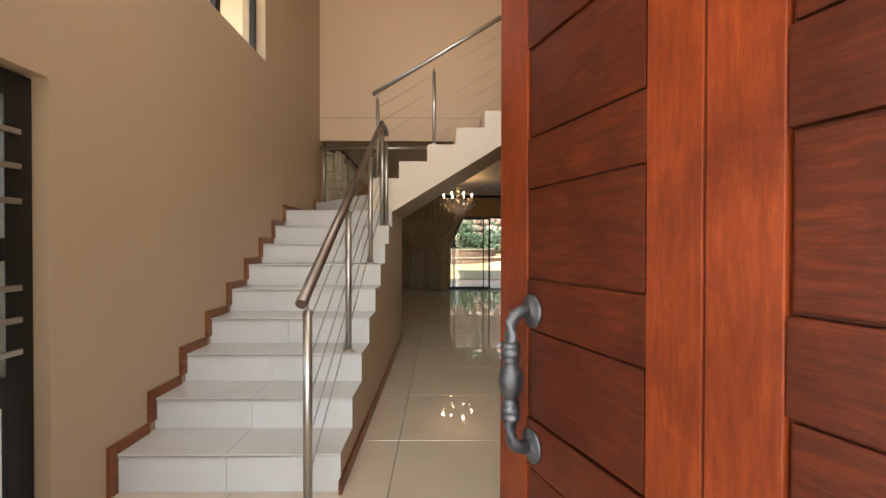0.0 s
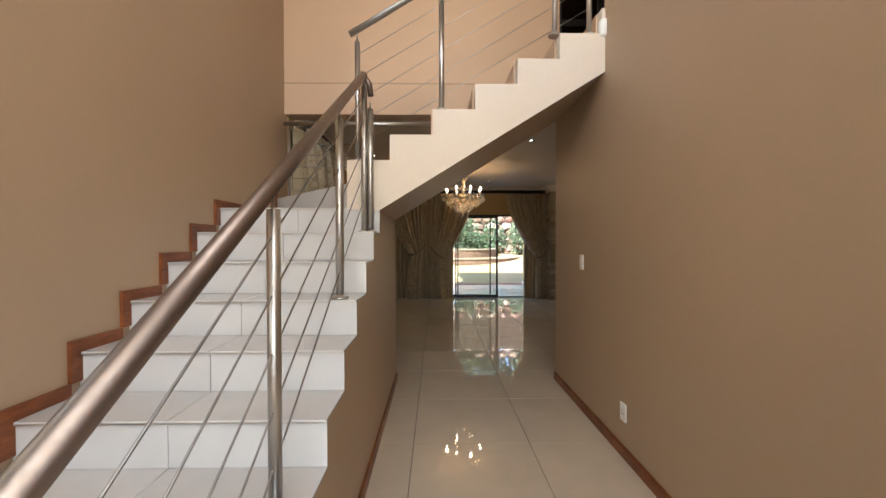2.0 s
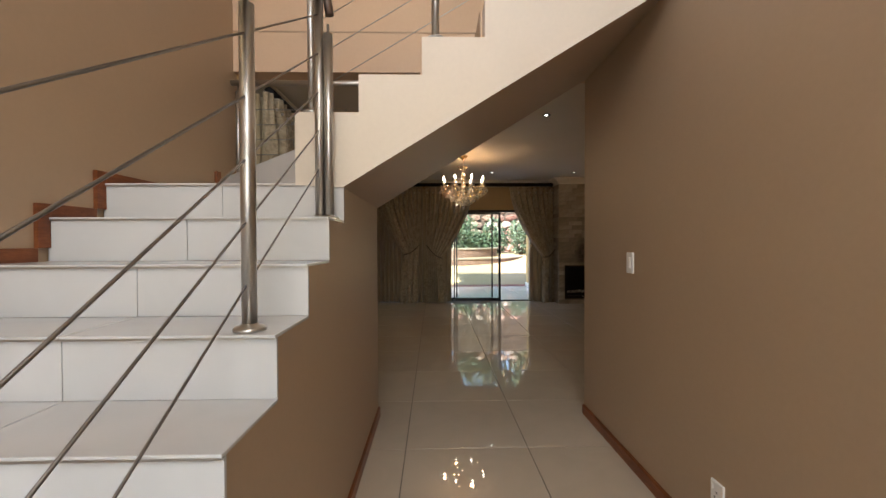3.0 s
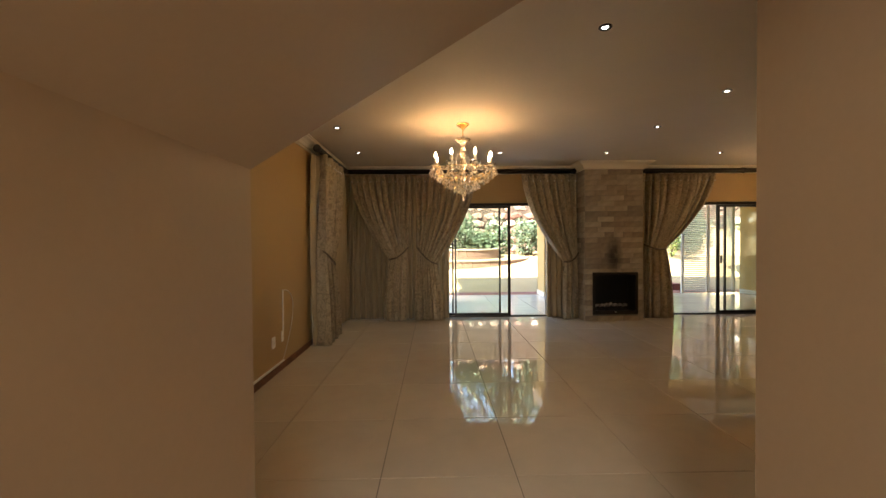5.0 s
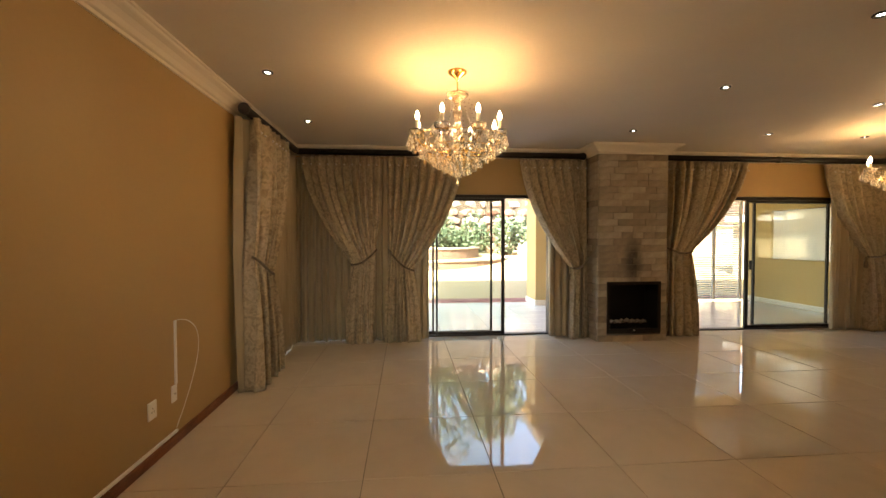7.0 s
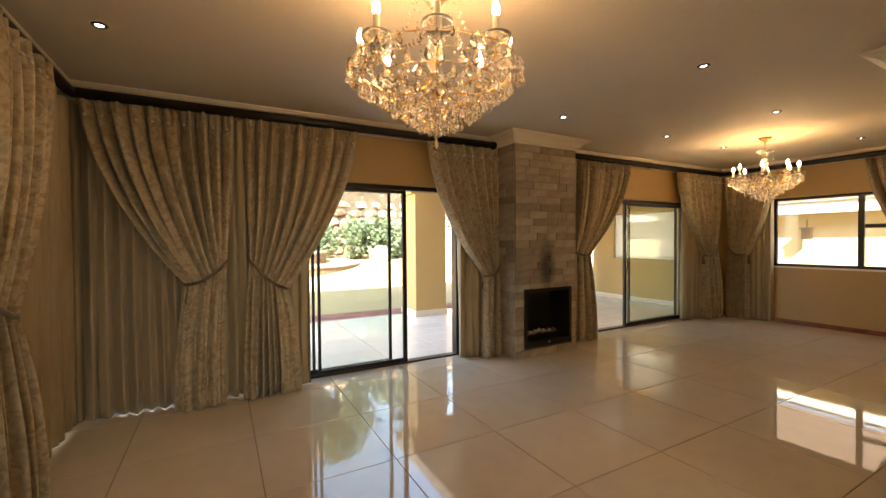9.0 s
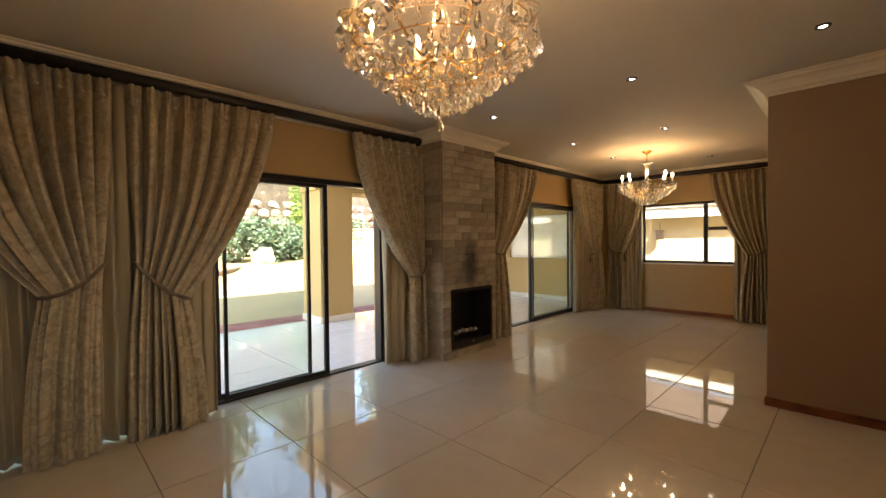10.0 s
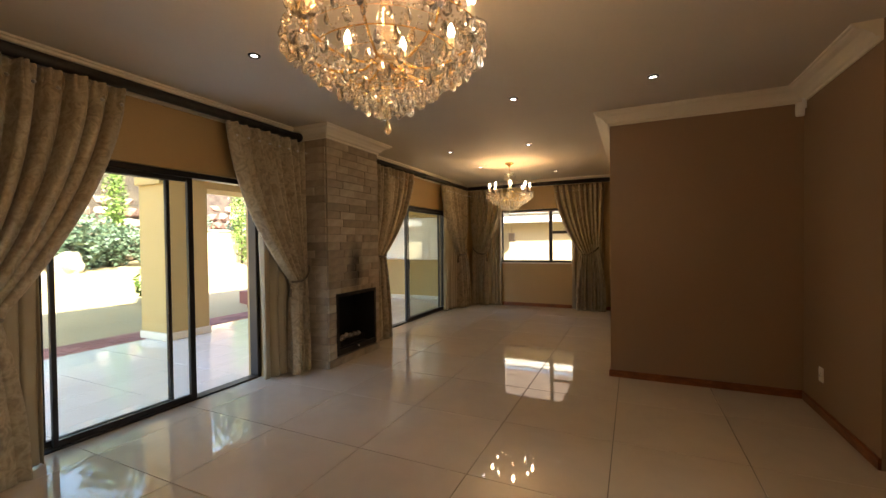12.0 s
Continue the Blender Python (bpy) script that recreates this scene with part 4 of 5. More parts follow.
lining("y", GY - 0.015, -1, (2.36, 2.90), 6, 12)
lining("y", GY - 0.015, -1, (6.92, 7.55), 7, 13)
lining("x", WX - 0.015, -1, (12.66, 12.36), 4, 14)
lining("x", WX - 0.015, -1, (10.84, 10.22), 6, 15)
lining("x", LX + 0.015, 1, (11.30, 13.20), 19, 16, 0.014)
lining("x", LX + 0.015, 1, (7.30, 8.10), 8, 17)


def pole(p, q, ends, brackets, label="dark stained wooden curtain pole with ball finials"):
    ob = base("curtain_pole", label, "curtain pole", "curtain poles")
    bm = bmesh.new()
    tube(bm, [p, q], 0.041, 16)
    part("pole", bm, POLE, ob)
    a, b = Vector(p), Vector(q)
    d = (b - a).normalized()
    for at, way, on in ((a, -d, ends[0]), (b, d, ends[1])):
        if on:
            bm = bmesh.new()
            turned(bm, [(0.042, -0.002), (0.048, 0.004), (0.046, 0.014), (0.036, 0.02), (0.05, 0.035), (0.054, 0.055), (0.045, 0.078), (0.02, 0.09)],
                   Matrix.Translation(at) @ way.to_track_quat("Z", "Y").to_matrix().to_4x4(), 16)
            part("finial", bm, POLE, ob)
    for c in brackets:
        bm = bmesh.new()
        turned(bm, [(0.047, -0.02), (0.05, 0.0), (0.047, 0.02)], Matrix.Translation(c) @ d.to_track_quat("Z", "Y").to_matrix().to_4x4(), 16)
        part("bracket_ring", bm, POLE, ob)
    return ob


PZ, PO = 2.65, 0.15
pole((LX + PO, GY - PO, PZ), (2.80, GY - PO, PZ), (False, True), [])
pole((4.03, GY - PO, PZ), (WX - PO, GY - PO, PZ), (False, False), [(5.95, GY - PO, PZ)])
pole((WX - PO, GY - PO - 0.04, PZ), (WX - PO, 10.02, PZ), (False, False), [])
pole((LX + PO, 11.36, PZ), (LX + PO, GY - PO - 0.04, PZ), (True, False), [])
pole((LX + PO, 7.50, PZ), (LX + PO, 8.76, PZ), (False, True), [])


# ---- chandeliers ----
def drop_mesh(name, h, r):
    bm = bmesh.new()
    prof = [(0.0008, 0.0), (r * 0.35, -h * 0.12), (r * 0.55, -h * 0.25), (r, -h * 0.62), (r * 0.75, -h * 0.86), (0.0008, -h)]
    rings = []
    for rad, z in prof:
        rings.append([bm.verts.new((rad * math.cos(a), rad * 0.7 * math.sin(a), z)) for a in (2 * math.pi * i / 6 for i in range(6))])
    for p, q in zip(rings, rings[1:]):
        for i in range(6):
            bm.faces.new((p[i], p[(i + 1) % 6], q[(i + 1) % 6], q[i]))
    return finish(bm, name, CRYSTAL)


DROP = drop_mesh("crystal_drop", 0.062, 0.0185)
DROP_S = drop_mesh("crystal_drop_small", 0.042, 0.0125)
bm = bmesh.new()
for vv in ((1, 0, 0), (-1, 0, 0), (0, 1, 0), (0, -1, 0), (0, 0, 1), (0, 0, -1)):
    bm.verts.new(Vector(vv) * 0.008)
bm.verts.ensure_lookup_table()
for f in ((0, 2, 4), (2, 1, 4), (1, 3, 4), (3, 0, 4), (2, 0, 5), (1, 2, 5), (3, 1, 5), (0, 3, 5)):
    bm.faces.new([bm.verts[i] for i in f])
BEAD = finish(bm, "crystal_bead", CRYSTAL)


def chandelier(cx, cy):
    """A brass and crystal chandelier with ten candle lamps, hung from the ceiling."""
    ch = base("chandelier", "lit brass chandelier with candle bulbs and crystal drops", "chandelier", "crystal chandeliers", at=(cx, cy, 0))
    bm = bmesh.new()
    turned(bm, [(0.075, CZ - 0.001), (0.075, CZ - 0.012), (0.062, CZ - 0.022), (0.03, CZ - 0.045), (0.014, CZ - 0.06), (0.008, CZ - 0.075)], None, 24)
    part("ceiling_rose", bm, GOLD, ch)
    bm = bmesh.new()
    for i in range(3):
        turned(bm, [(0.003, -0.012), (0.005, 0.0), (0.003, 0.012)], Matrix.Translation((0, 0, CZ - 0.085 - i * 0.018)), 8)
    turned(bm, [(0.006, 2.58), (0.006, 2.70)], None, 8)
    part("chain", bm, GOLD, ch)
    bm = bmesh.new()
    turned(bm, [(0.004, 2.10), (0.03, 2.11), (0.05, 2.14), (0.052, 2.17), (0.03, 2.19), (0.022, 2.21), (0.036, 2.24), (0.042, 2.28), (0.032, 2.33), (0.020, 2.37),
                (0.03, 2.395), (0.036, 2.43), (0.026, 2.47), (0.016, 2.49), (0.03, 2.515), (0.045, 2.53), (0.018, 2.545), (0.010, 2.57), (0.006, 2.60)], None, 20)
    part("stem", bm, CRYSTAL, ch, "turned amber glass stem")
    bm = bmesh.new()
    turned(bm, [(0.02, 2.535), (0.06, 2.545), (0.085, 2.56), (0.09, 2.572), (0.085, 2.575), (0.05, 2.557), (0.02, 2.55)], None, 20)
    part("crown_dish", bm, CRYSTAL, ch)
    rr = random.Random(7)
    AR = 0.335
    for i in range(8):
        a = 2 * math.pi * (i + 0.42) / 8
        ca, sa = math.cos(a), math.sin(a)
        zb, rad = 2.25, AR
        bm = bmesh.new()
        pts = [(r * ca, r * sa, z) for r, z in ((0.03, 2.16), (0.09, 2.12), (0.16, 2.11), (0.24, 2.13), (rad * 0.95, 2.17), (rad, zb - 0.04))]
        tube(bm, pts, 0.005, 8)
        arm = part("arm", bm, GOLD, ch)
        bm = bmesh.new()
        turned(bm, [(0.008, -0.05), (0.022, -0.042), (0.045, -0.03), (0.058, -0.008), (0.062, 0.012), (0.056, 0.006), (0.042, -0.016), (0.018, -0.026), (0.012, -0.026)], pose(rad * ca, rad * sa, zb), 14)
        part("drip_dish", bm, CRYSTAL, arm, "scalloped glass drip dish")
        bm = bmesh.new()
        turned(bm, [(0.0135, -0.025), (0.0135, 0.085), (0.011, 0.09)], pose(rad * ca, rad * sa, zb), 12)
        part("candle_tube", bm, CANDLE, arm)
        bm = bmesh.new()
        turned(bm, [(0.009, 0.09), (0.015, 0.102), (0.017, 0.115), (0.013, 0.134), (0.006, 0.15), (0.0008, 0.158)], pose(rad * ca, rad * sa, zb), 12)
        part("bulb", bm, BULB, arm, "lit candle bulb")
        for k in range(5):
            b = a + (k - 2) * 0.07
            shared("crystal_drop", DROP_S, ch, pose((rad + 0.045 * math.cos(k * 1.57)) * math.cos(b), (rad + 0.045 * math.cos(k * 1.57)) * math.sin(b), zb - 0.02, 0, 0, rr.uniform(0, 180)))
    # rings of drops that taper to the point below
    for rad, z, n in ((0.385, 2.215, 34), (0.34, 2.18, 32), (0.29, 2.145, 28), (0.24, 2.11, 24), (0.19, 2.075, 20), (0.145, 2.04, 16), (0.10, 2.015, 13), (0.055, 2.0, 7)):
        bm = bmesh.new()
        tube(bm, [((rad - 0.01) * math.cos(t), (rad - 0.01) * math.sin(t), z) for t in (2 * math.pi * i / 40 for i in range(41))], 0.003 if rad in (0.385, 0.29) else 0.0013, 5)
        part("ring", bm, GOLD, ch)
        for i in range(n):
            a = 2 * math.pi * (i + rr.uniform(-0.15, 0.15)) / n
            shared("crystal_drop", DROP if rr.random() < 0.65 else DROP_S, ch, pose(rad * math.cos(a), rad * math.sin(a), z - rr.uniform(0, 0.014), rr.uniform(-8, 8), rr.uniform(-8, 8), rr.uniform(0, 180)))
    shared("crystal_drop", DROP, ch, pose(0, 0, 1.975))
    ob = shared("crystal_drop", DROP, ch, pose(0, 0, 1.918))
    # bead strings from the crown and between the arms, joined
    bm = bmesh.new()
    for i in range(8):
        a0, a1 = 2 * math.pi * (i + 0.42) / 8, 2 * math.pi * (i + 1.42) / 8
        rings = ((0.385, 2.215), (0.34, 2.18), (0.29, 2.145), (0.24, 2.11), (0.19, 2.075), (0.145, 2.04), (0.10, 2.015))
        strings = [((ra, a0 + q * 0.196, za), (rb, a0 + q * 0.196, zb2), 0.008, 3) for (ra, za), (rb, zb2) in zip(rings, rings[1:]) for q in range(4)]
        strings += [((0.335, a0, 2.245), (0.335, a1, 2.245), 0.06, 17), ((0.24, a0, 2.12), (0.24, a1, 2.12), 0.035, 11), ((0.30, a0, 2.27), (0.30, a1, 2.27), 0.07, 13), ((0.085, a0, 2.565), (0.31, a0, 2.27), 0.10, 15), ((0.16, a0, 2.17), (0.16, a1, 2.17), 0.03, 7)]
        for (r0, b0, z0), (r1, b1, z1), sag, n in strings:
            for k in range(n + 1):
                t = k / n
                r, b, z = lerp(r0, r1, t), lerp(b0, b1, t), lerp(z0, z1, t) - sag * 4 * t * (1 - t)
                c = Vector((r * math.cos(b), r * math.sin(b), z))
                vs = [bm.verts.new(c + Vector(v) * 0.0062) for v in ((1, 0, 0), (-1, 0, 0), (0, 1, 0), (0, -1, 0), (0, 0, 1), (0, 0, -1))]
                for f in ((0, 2, 4), (2, 1, 4), (1, 3, 4), (3, 0, 4), (2, 0, 5), (1, 2, 5), (3, 1, 5), (0, 3, 5)):
                    bm.faces.new([vs[q] for q in f])
    tagged(part("bead_string", bm, CRYSTAL, ch), kind="stuff")
    return ch


for cx, cy in CHANDELIERS:
    chandelier(cx, cy)


# ---- ceiling downlights, sockets, switches, sensors ----
def downlight(x, y):
    ob = base("downlight", "small round recessed ceiling downlight, lit", "downlight", "ceiling downlights", at=(x, y, CZ))
    bm = bmesh.new()
    turned(bm, [(0.043, -0.0005), (0.043, -0.005), (0.038, -0.009), (0.026, -0.009), (0.022, -0.005), (0.022, -0.0005)], None, 24)
    part("rim", bm, BLACK, ob)
    bm = bmesh.new()
    turned(bm, [(0.0205, -0.0015), (0.0205, -0.0035), (0.014, -0.005)], None, 20)
    part("bulb", bm, DOWN, ob)
    return ob


for x, y in DOWNLIGHTS:
    downlight(x, y)


def plate(name, m, w, h, label, category, bits):
    """A wall plate whose face looks to -y of its own."""
    ob = base(name, label, category)
    ob.matrix_world = m
    boxpart("plate", (-w / 2, w / 2, -0.010, -0.0003, -h / 2, h / 2), PLASTIC, ob, 0.003)
    for nm, dims, mat in bits:
        boxpart(nm, dims, mat, ob, 0.001)
    return ob


rock = [("rocker", (-0.016, 0.016, -0.015, -0.0095, -0.03 + 0.032 * i, -0.001 + 0.032 * i), PLASTIC) for i in range(-0, 2)]
plate("light_switch", pose(RX, 6.375, 1.225, 0, 0, -90), 0.078, 0.125, "white plastic light switch on the tan wall", "light switch", rock)
holes = [("pin_hole", (x - 0.004, x + 0.004, -0.0108, -0.0095, z - 0.004, z + 0.004), BLACK) for x, z in ((-0.012, -0.01), (0.012, -0.01), (0.0, 0.012))] + \
        [("rocker", (-0.03, -0.018, -0.014, -0.0095, 0.02, 0.04), PLASTIC)]
plate("wall_socket", pose(RX, 5.61, 0.29, 0, 0, -90), 0.075, 0.115, "white plastic socket low on the tan wall", "socket", holes)
plate("wall_socket", pose(LX, 10.12, 0.345, 0, 0, 90), 0.085, 0.115, "white plastic socket beside the cable", "socket", holes)
plate("wall_socket", pose(LX, 10.37, 0.36, 0, 0, 90), 0.06, 0.115, "narrow white aerial outlet with a cable", "socket", [("jack", (-0.006, 0.006, -0.016, -0.0095, -0.006, 0.006), STEEL)])
plate("wall_socket", pose(3.53, 8.31, 0.33, 0, 0, 180), 0.075, 0.115, "white plastic socket on the recess wall", "socket", holes)
cable = base("aerial_cable", "thin white cable looped from a short trunking strip", "cable")
boxpart("trunking", (LX, LX + 0.012, 10.385, 10.405, 0.42, 0.87), PLASTIC, cable, 0.002)
bm = bmesh.new()
tube(bm, [(LX + 0.006, 10.395 + 0.36 * math.sin(t * math.pi) ** 0.9 * 0.9, 0.87 + 0.02 * math.sin(t * 3.14) - 0.76 * t ** 1.6) for t in (i / 16 for i in range(17))], 0.0028, 6)
part("wire", bm, PLASTIC, cable)
for nm, m, label in (("alarm_sensor", pose(3.88, 8.35, 2.56, 0, 0, 135), "white corner alarm sensor under the cornice"),
                     ("alarm_sensor", pose(RX - 0.01, 5.935, 2.925, 0, 0, -20), "white alarm sensor on the corner above the stairs")):
    s = base(nm, label, "sensor")
    s.matrix_world = m
    bm = bmesh.new()
    turned(bm, [(0.024, -0.06), (0.032, -0.052), (0.034, 0.0), (0.032, 0.05), (0.022, 0.058)], None, 16)
    part("housing", bm, PLASTIC, s)
    boxpart("mount", (-0.012, 0.012, 0.02, 0.045, 0.0, 0.09), PLASTIC, s, 0.003)


# ---- outside: patio, court, garden ----
def slab(name, dims, mat, label, category, kind="structure", bevel=0.0):
    bm = bmesh.new()
    box(bm, *dims, bevel)
    return solid(name, bm, mat, label, category, kind=kind)


slab("patio_roof", (3.0, 9.6, GY + 0.24, 16.95, 2.62, 2.84), CEIL, "cream plastered patio roof", "roof")
slab("patio_beam", (3.0, 9.6, 16.02, 16.64, 2.36, 2.618), OUT_WALL, "yellow plastered patio beam", "beam")


def column(x, y, s=0.66):
    ob = base("patio_column", "square yellow plastered patio column with pale plinth", "column", "patio columns", at=(x, y, 0))
    bm = bmesh.new()
    box(bm, 0, s, 0, s, 0.0, 2.358, 0.006)
    part("shaft", bm, OUT_WALL, ob)
    bm = bmesh.new()
    sweep(bm, [(0, 0), (0, s), (s, s), (s, 0)], [(0.001, 0.0), (0.018, 0.0), (0.018, 0.10), (0.008, 0.112), (0.001, 0.112)], True)
    part("plinth", bm, TRIM, ob)
    return ob


for x in (3.07,):
    column(x, 16.0)
# enclosed court beside the patio door
wall("wall_court", "x", 8.36, 8.60, (GY + 0.24, 16.4), (-0.1, 2.9), OUT_WALL, "yellow plastered court wall with a blind covered window", [(13.95, 15.75, 1.0, 2.06)])
bm = bmesh.new()
sweep(bm, [(8.36, GY + 0.24), (8.36, 16.4)], [(0.0, 0.0), (0.016, 0.0), (0.016, 0.09), (0.0, 0.1)])
solid("baseboard", bm, TRIM, "pale skirting of the court wall", "skirting", kind="structure")
blind = base("window_blind", "white slatted blind filling the court window", "blind")
for i in range(21):
    bm = bmesh.new()
    z = 1.02 + i * 0.05
    vs = box(bm, -0.002, 0.002, 13.97, 15.73, -0.026, 0.026)
    ob = part("slat", bm, SLAT, blind)
    ob.location = (8.40, 0, z)
    ob.rotation_euler = (0, radians(-28), 0)
window("window_6", "x", 8.45, 13.95, 15.75, 1.0, 2.06, [14.85], [], "dark framed court window behind the blind")
shut = base("louvre_shutter", "tall white louvred shutter panel at the court edge", "shutter")
for x in (6.75, 7.42, 8.09):
    boxpart("stile", (x, x + 0.07, 16.30, 16.34, 0.02, 2.35), SLAT, shut, 0.003)
for i in range(44):
    for x0, x1 in ((6.822, 7.418), (7.492, 8.088)):
        bm = bmesh.new()
        box(bm, x0, x1, -0.022, 0.022, -0.003, 0.003)
        ob = part("slat", bm, SLAT, shut)
        ob.location = (0, 16.32, 0.06 + i * 0.052)
        ob.rotation_euler = (radians(-40), 0, 0)
# the neighbouring wing seen through the end window
wing = base("neighbouring_wing", "cream plastered wing of the house with a white fascia", "building", kind="structure")
boxpart("wall", (11.1, 11.35, 5.0, 20.0, -0.15, 2.25), OUT_CREAM, wing)
boxpart("soffit", (10.85, 11.6, 5.0, 20.0, 2.0, 2.06), CEIL, wing)
boxpart("fascia", (10.80, 10.848, 5.0, 20.0, 1.97, 2.22), SLAT, wing, 0.004)
bm = bmesh.new()
prism(bm, [(0, 0), (1, 0), (1, 1), (0, 1)], 0, 0.02)
for v in bm.verts:
    v.co = Vector((10.75 + v.co.x * 4.0, 5.0 + v.co.y * 15.0, 2.23 + v.co.x * 3.0 + v.co.z))
part("roof", bm, ROOF, wing, "brown tiled pitched roof")
lantern = base("wall_lantern", "brown metal square wall lantern on the neighbouring wall", "lantern")
boxpart("bracket", (10.98, 11.099, 12.86, 12.90, 1.62, 1.66), RAIL_METAL, lantern, 0.004)
boxpart("body", (10.86, 10.98, 12.80, 12.96, 1.42, 1.64), RAIL_METAL, lantern, 0.01)
boxpart("cap", (10.84, 11.0, 12.77, 12.99, 1.641, 1.67), RAIL_METAL, lantern, 0.006)
boxpart("stem", (10.91, 10.93, 12.87, 12.89, 1.671, 1.85), RAIL_METAL, lantern, 0.003)


# terraces of cut stone
def tier(cx, cy, R, z0, z1, n, label):
    ob = base("stone_terrace", label, "terrace", "curved terraces", kind="structure")
    bm = bmesh.new()
    pts = [(cx + (R - 0.15) * math.cos(a), cy + (R - 0.15) * math.sin(a)) for a in (math.pi + math.pi * i / 40 for i in range(41))]
    prism(bm, pts, z0, z1 - 0.03)
    part("bed", bm, LAWN, ob)
    for k in range(2):
        h = (z1 - z0 - 0.06) / 2
        for i in range(n):
            a0, a1 = math.pi + math.pi * (i + 0.5 * k) / n, math.pi + math.pi * (i + 0.5 * k + 0.96) / n
            bm = bmesh.new()
            q = [(cx + r * math.cos(a), cy + r * math.sin(a)) for r, a in ((R, a0), (R, (a0 + a1) / 2), (R, a1), (R - 0.25, a1), (R - 0.25, (a0 + a1) / 2), (R - 0.25, a0))]
            prism(bm, q, z0 + k * h + 0.004, z0 + (k + 1) * h - 0.004)
            part("stone", bm, ROCK, ob)
    for i in range(n // 2):
        a0, a1 = math.pi + math.pi * i / (n // 2), math.pi + math.pi * (i + 0.97) / (n // 2)
        bm = bmesh.new()
        ms = [a0 + (a1 - a0) * t / 4 for t in range(5)]
        q = [(cx + (R + 0.05) * math.cos(a), cy + (R + 0.05) * math.sin(a)) for a in ms] + [(cx + (R - 0.32) * math.cos(a), cy + (R - 0.32) * math.sin(a)) for a in ms[::-1]]
        prism(bm, q, z1 - 0.058, z1)
        part("cap_stone", bm, STONE, ob)


tier(0.4, 26.2, 4.5, 0.1, 0.66, 34, "curved pale stone terrace wall on the lawn")
tier(0.4, 26.2, 3.2, 0.5, 1.08, 26, "upper curved pale stone terrace wall")

# rough rock retaining wall
bm = bmesh.new()
rr = random.Random(21)
for row in range(13):
    x = -14.0 + rr.uniform(0, 0.6)
    z = 0.55 + row * 0.47
    while x < 26:
        w = rr.uniform(0.45, 1.05)
        r = bmesh.ops.create_icosphere(bm, subdivisions=1, radius=1.0)
        turn = Matrix.Rotation(rr.uniform(-0.3, 0.3), 3, "Y")
        for v in r["verts"]:
            p = turn @ Vector((v.co.x * w * 0.55 * rr.uniform(0.88, 1.1), v.co.y * rr.uniform(0.3, 0.5), v.co.z * 0.27 * rr.uniform(0.8, 1.2)))
            v.co = Vector((x + w / 2, 29.2 + row * 0.13, z + rr.uniform(-0.02, 0.02))) + p
        x += w
tagged(solid("rock_retaining_wall", bm, RED_ROCK, "rough pinkish rock retaining wall behind the garden", "retaining wall"), kind="stuff")
slab("rock_wall_backing", (-16, 28, 29.75, 32.5, 0.3, 5.6), SOIL, "dark earth bank behind the rock wall", "bank")


def leaves(bm, c, rad, n, size, rr, lumps=7):
    """Small two-sided leaves through an uneven crown."""
    heads = [Vector((rr.gauss(0, 0.42), rr.gauss(0, 0.42), rr.uniform(-0.5, 0.65))) for _ in range(lumps)]
    for _ in range(n):
        h = rr.choice(heads)
        d = Vector((rr.gauss(0, 1), rr.gauss(0, 1), rr.gauss(0, 1))).normalized() * rr.uniform(0.55, 1.0) ** 0.5 * 0.5
        p = h * 0.75 + d
        o = Vector((c[0] + p.x * rad[0], c[1] + p.y * rad[1], c[2] + p.z * rad[2]))
        a = Vector((rr.gauss(0, 1), rr.gauss(0, 1), rr.gauss(0, 0.6))).normalized()
        b = a.cross(Vector((rr.gauss(0, 1), rr.gauss(0, 1), rr.gauss(0, 1)))).normalized()
        s = size * rr.uniform(0.6, 1.3)
        vs = [bm.verts.new(o + a * s), bm.verts.new(o + b * s * 0.45 + Vector((0, 0, 0.1 * s))), bm.verts.new(o - a * s), bm.verts.new(o - b * s * 0.45 - Vector((0, 0, 0.1 * s)))]
        bm.faces.new(vs)


bush_meshes = []
for s in range(3):
    bm = bmesh.new()
    leaves(bm, (0, 0, 0.75), (1.1, 0.9, 0.95), 1700, 0.085, random.Random(30 + s), 9)
    me = bpy.data.meshes.new("crown")
    bm.to_mesh(me)
    bm.free()
    me.materials.append(LEAF)
    bush_meshes.append(me)
bm = bmesh.new()
for i in range(6):
    a = i * 1.05
    tube(bm, [(0, 0, -0.3), (0.15 * math.cos(a), 0.15 * math.sin(a), 0.35), (0.5 * math.cos(a), 0.5 * math.sin(a), 0.95)], [0.03, 0.022, 0.008], 6)
BUSH_STEM = finish(bm, "stems", BARK)
rr = random.Random(8)
for i in range(26):
    x = -9 + i * 0.98 + rr.uniform(-0.3, 0.3)
    y = 26.6 + rr.uniform(-0.7, 1.2) + (0.9 if -3 < x < 4 else 0)
    sc = rr.uniform(0.85, 1.4)
    ob = base("shrub", "dense dark green garden shrub before the rock wall", "shrub", "garden shrubs", at=(x, y, 0.66))
    ob.rotation_euler = (0, 0, rr.uniform(0, 6.28))
    ob.scale = (sc, sc, sc * rr.uniform(0.85, 1.25))
    shared("crown", bush_meshes[i % 3], ob, Matrix())
    shared("stems", BUSH_STEM, ob, Matrix())
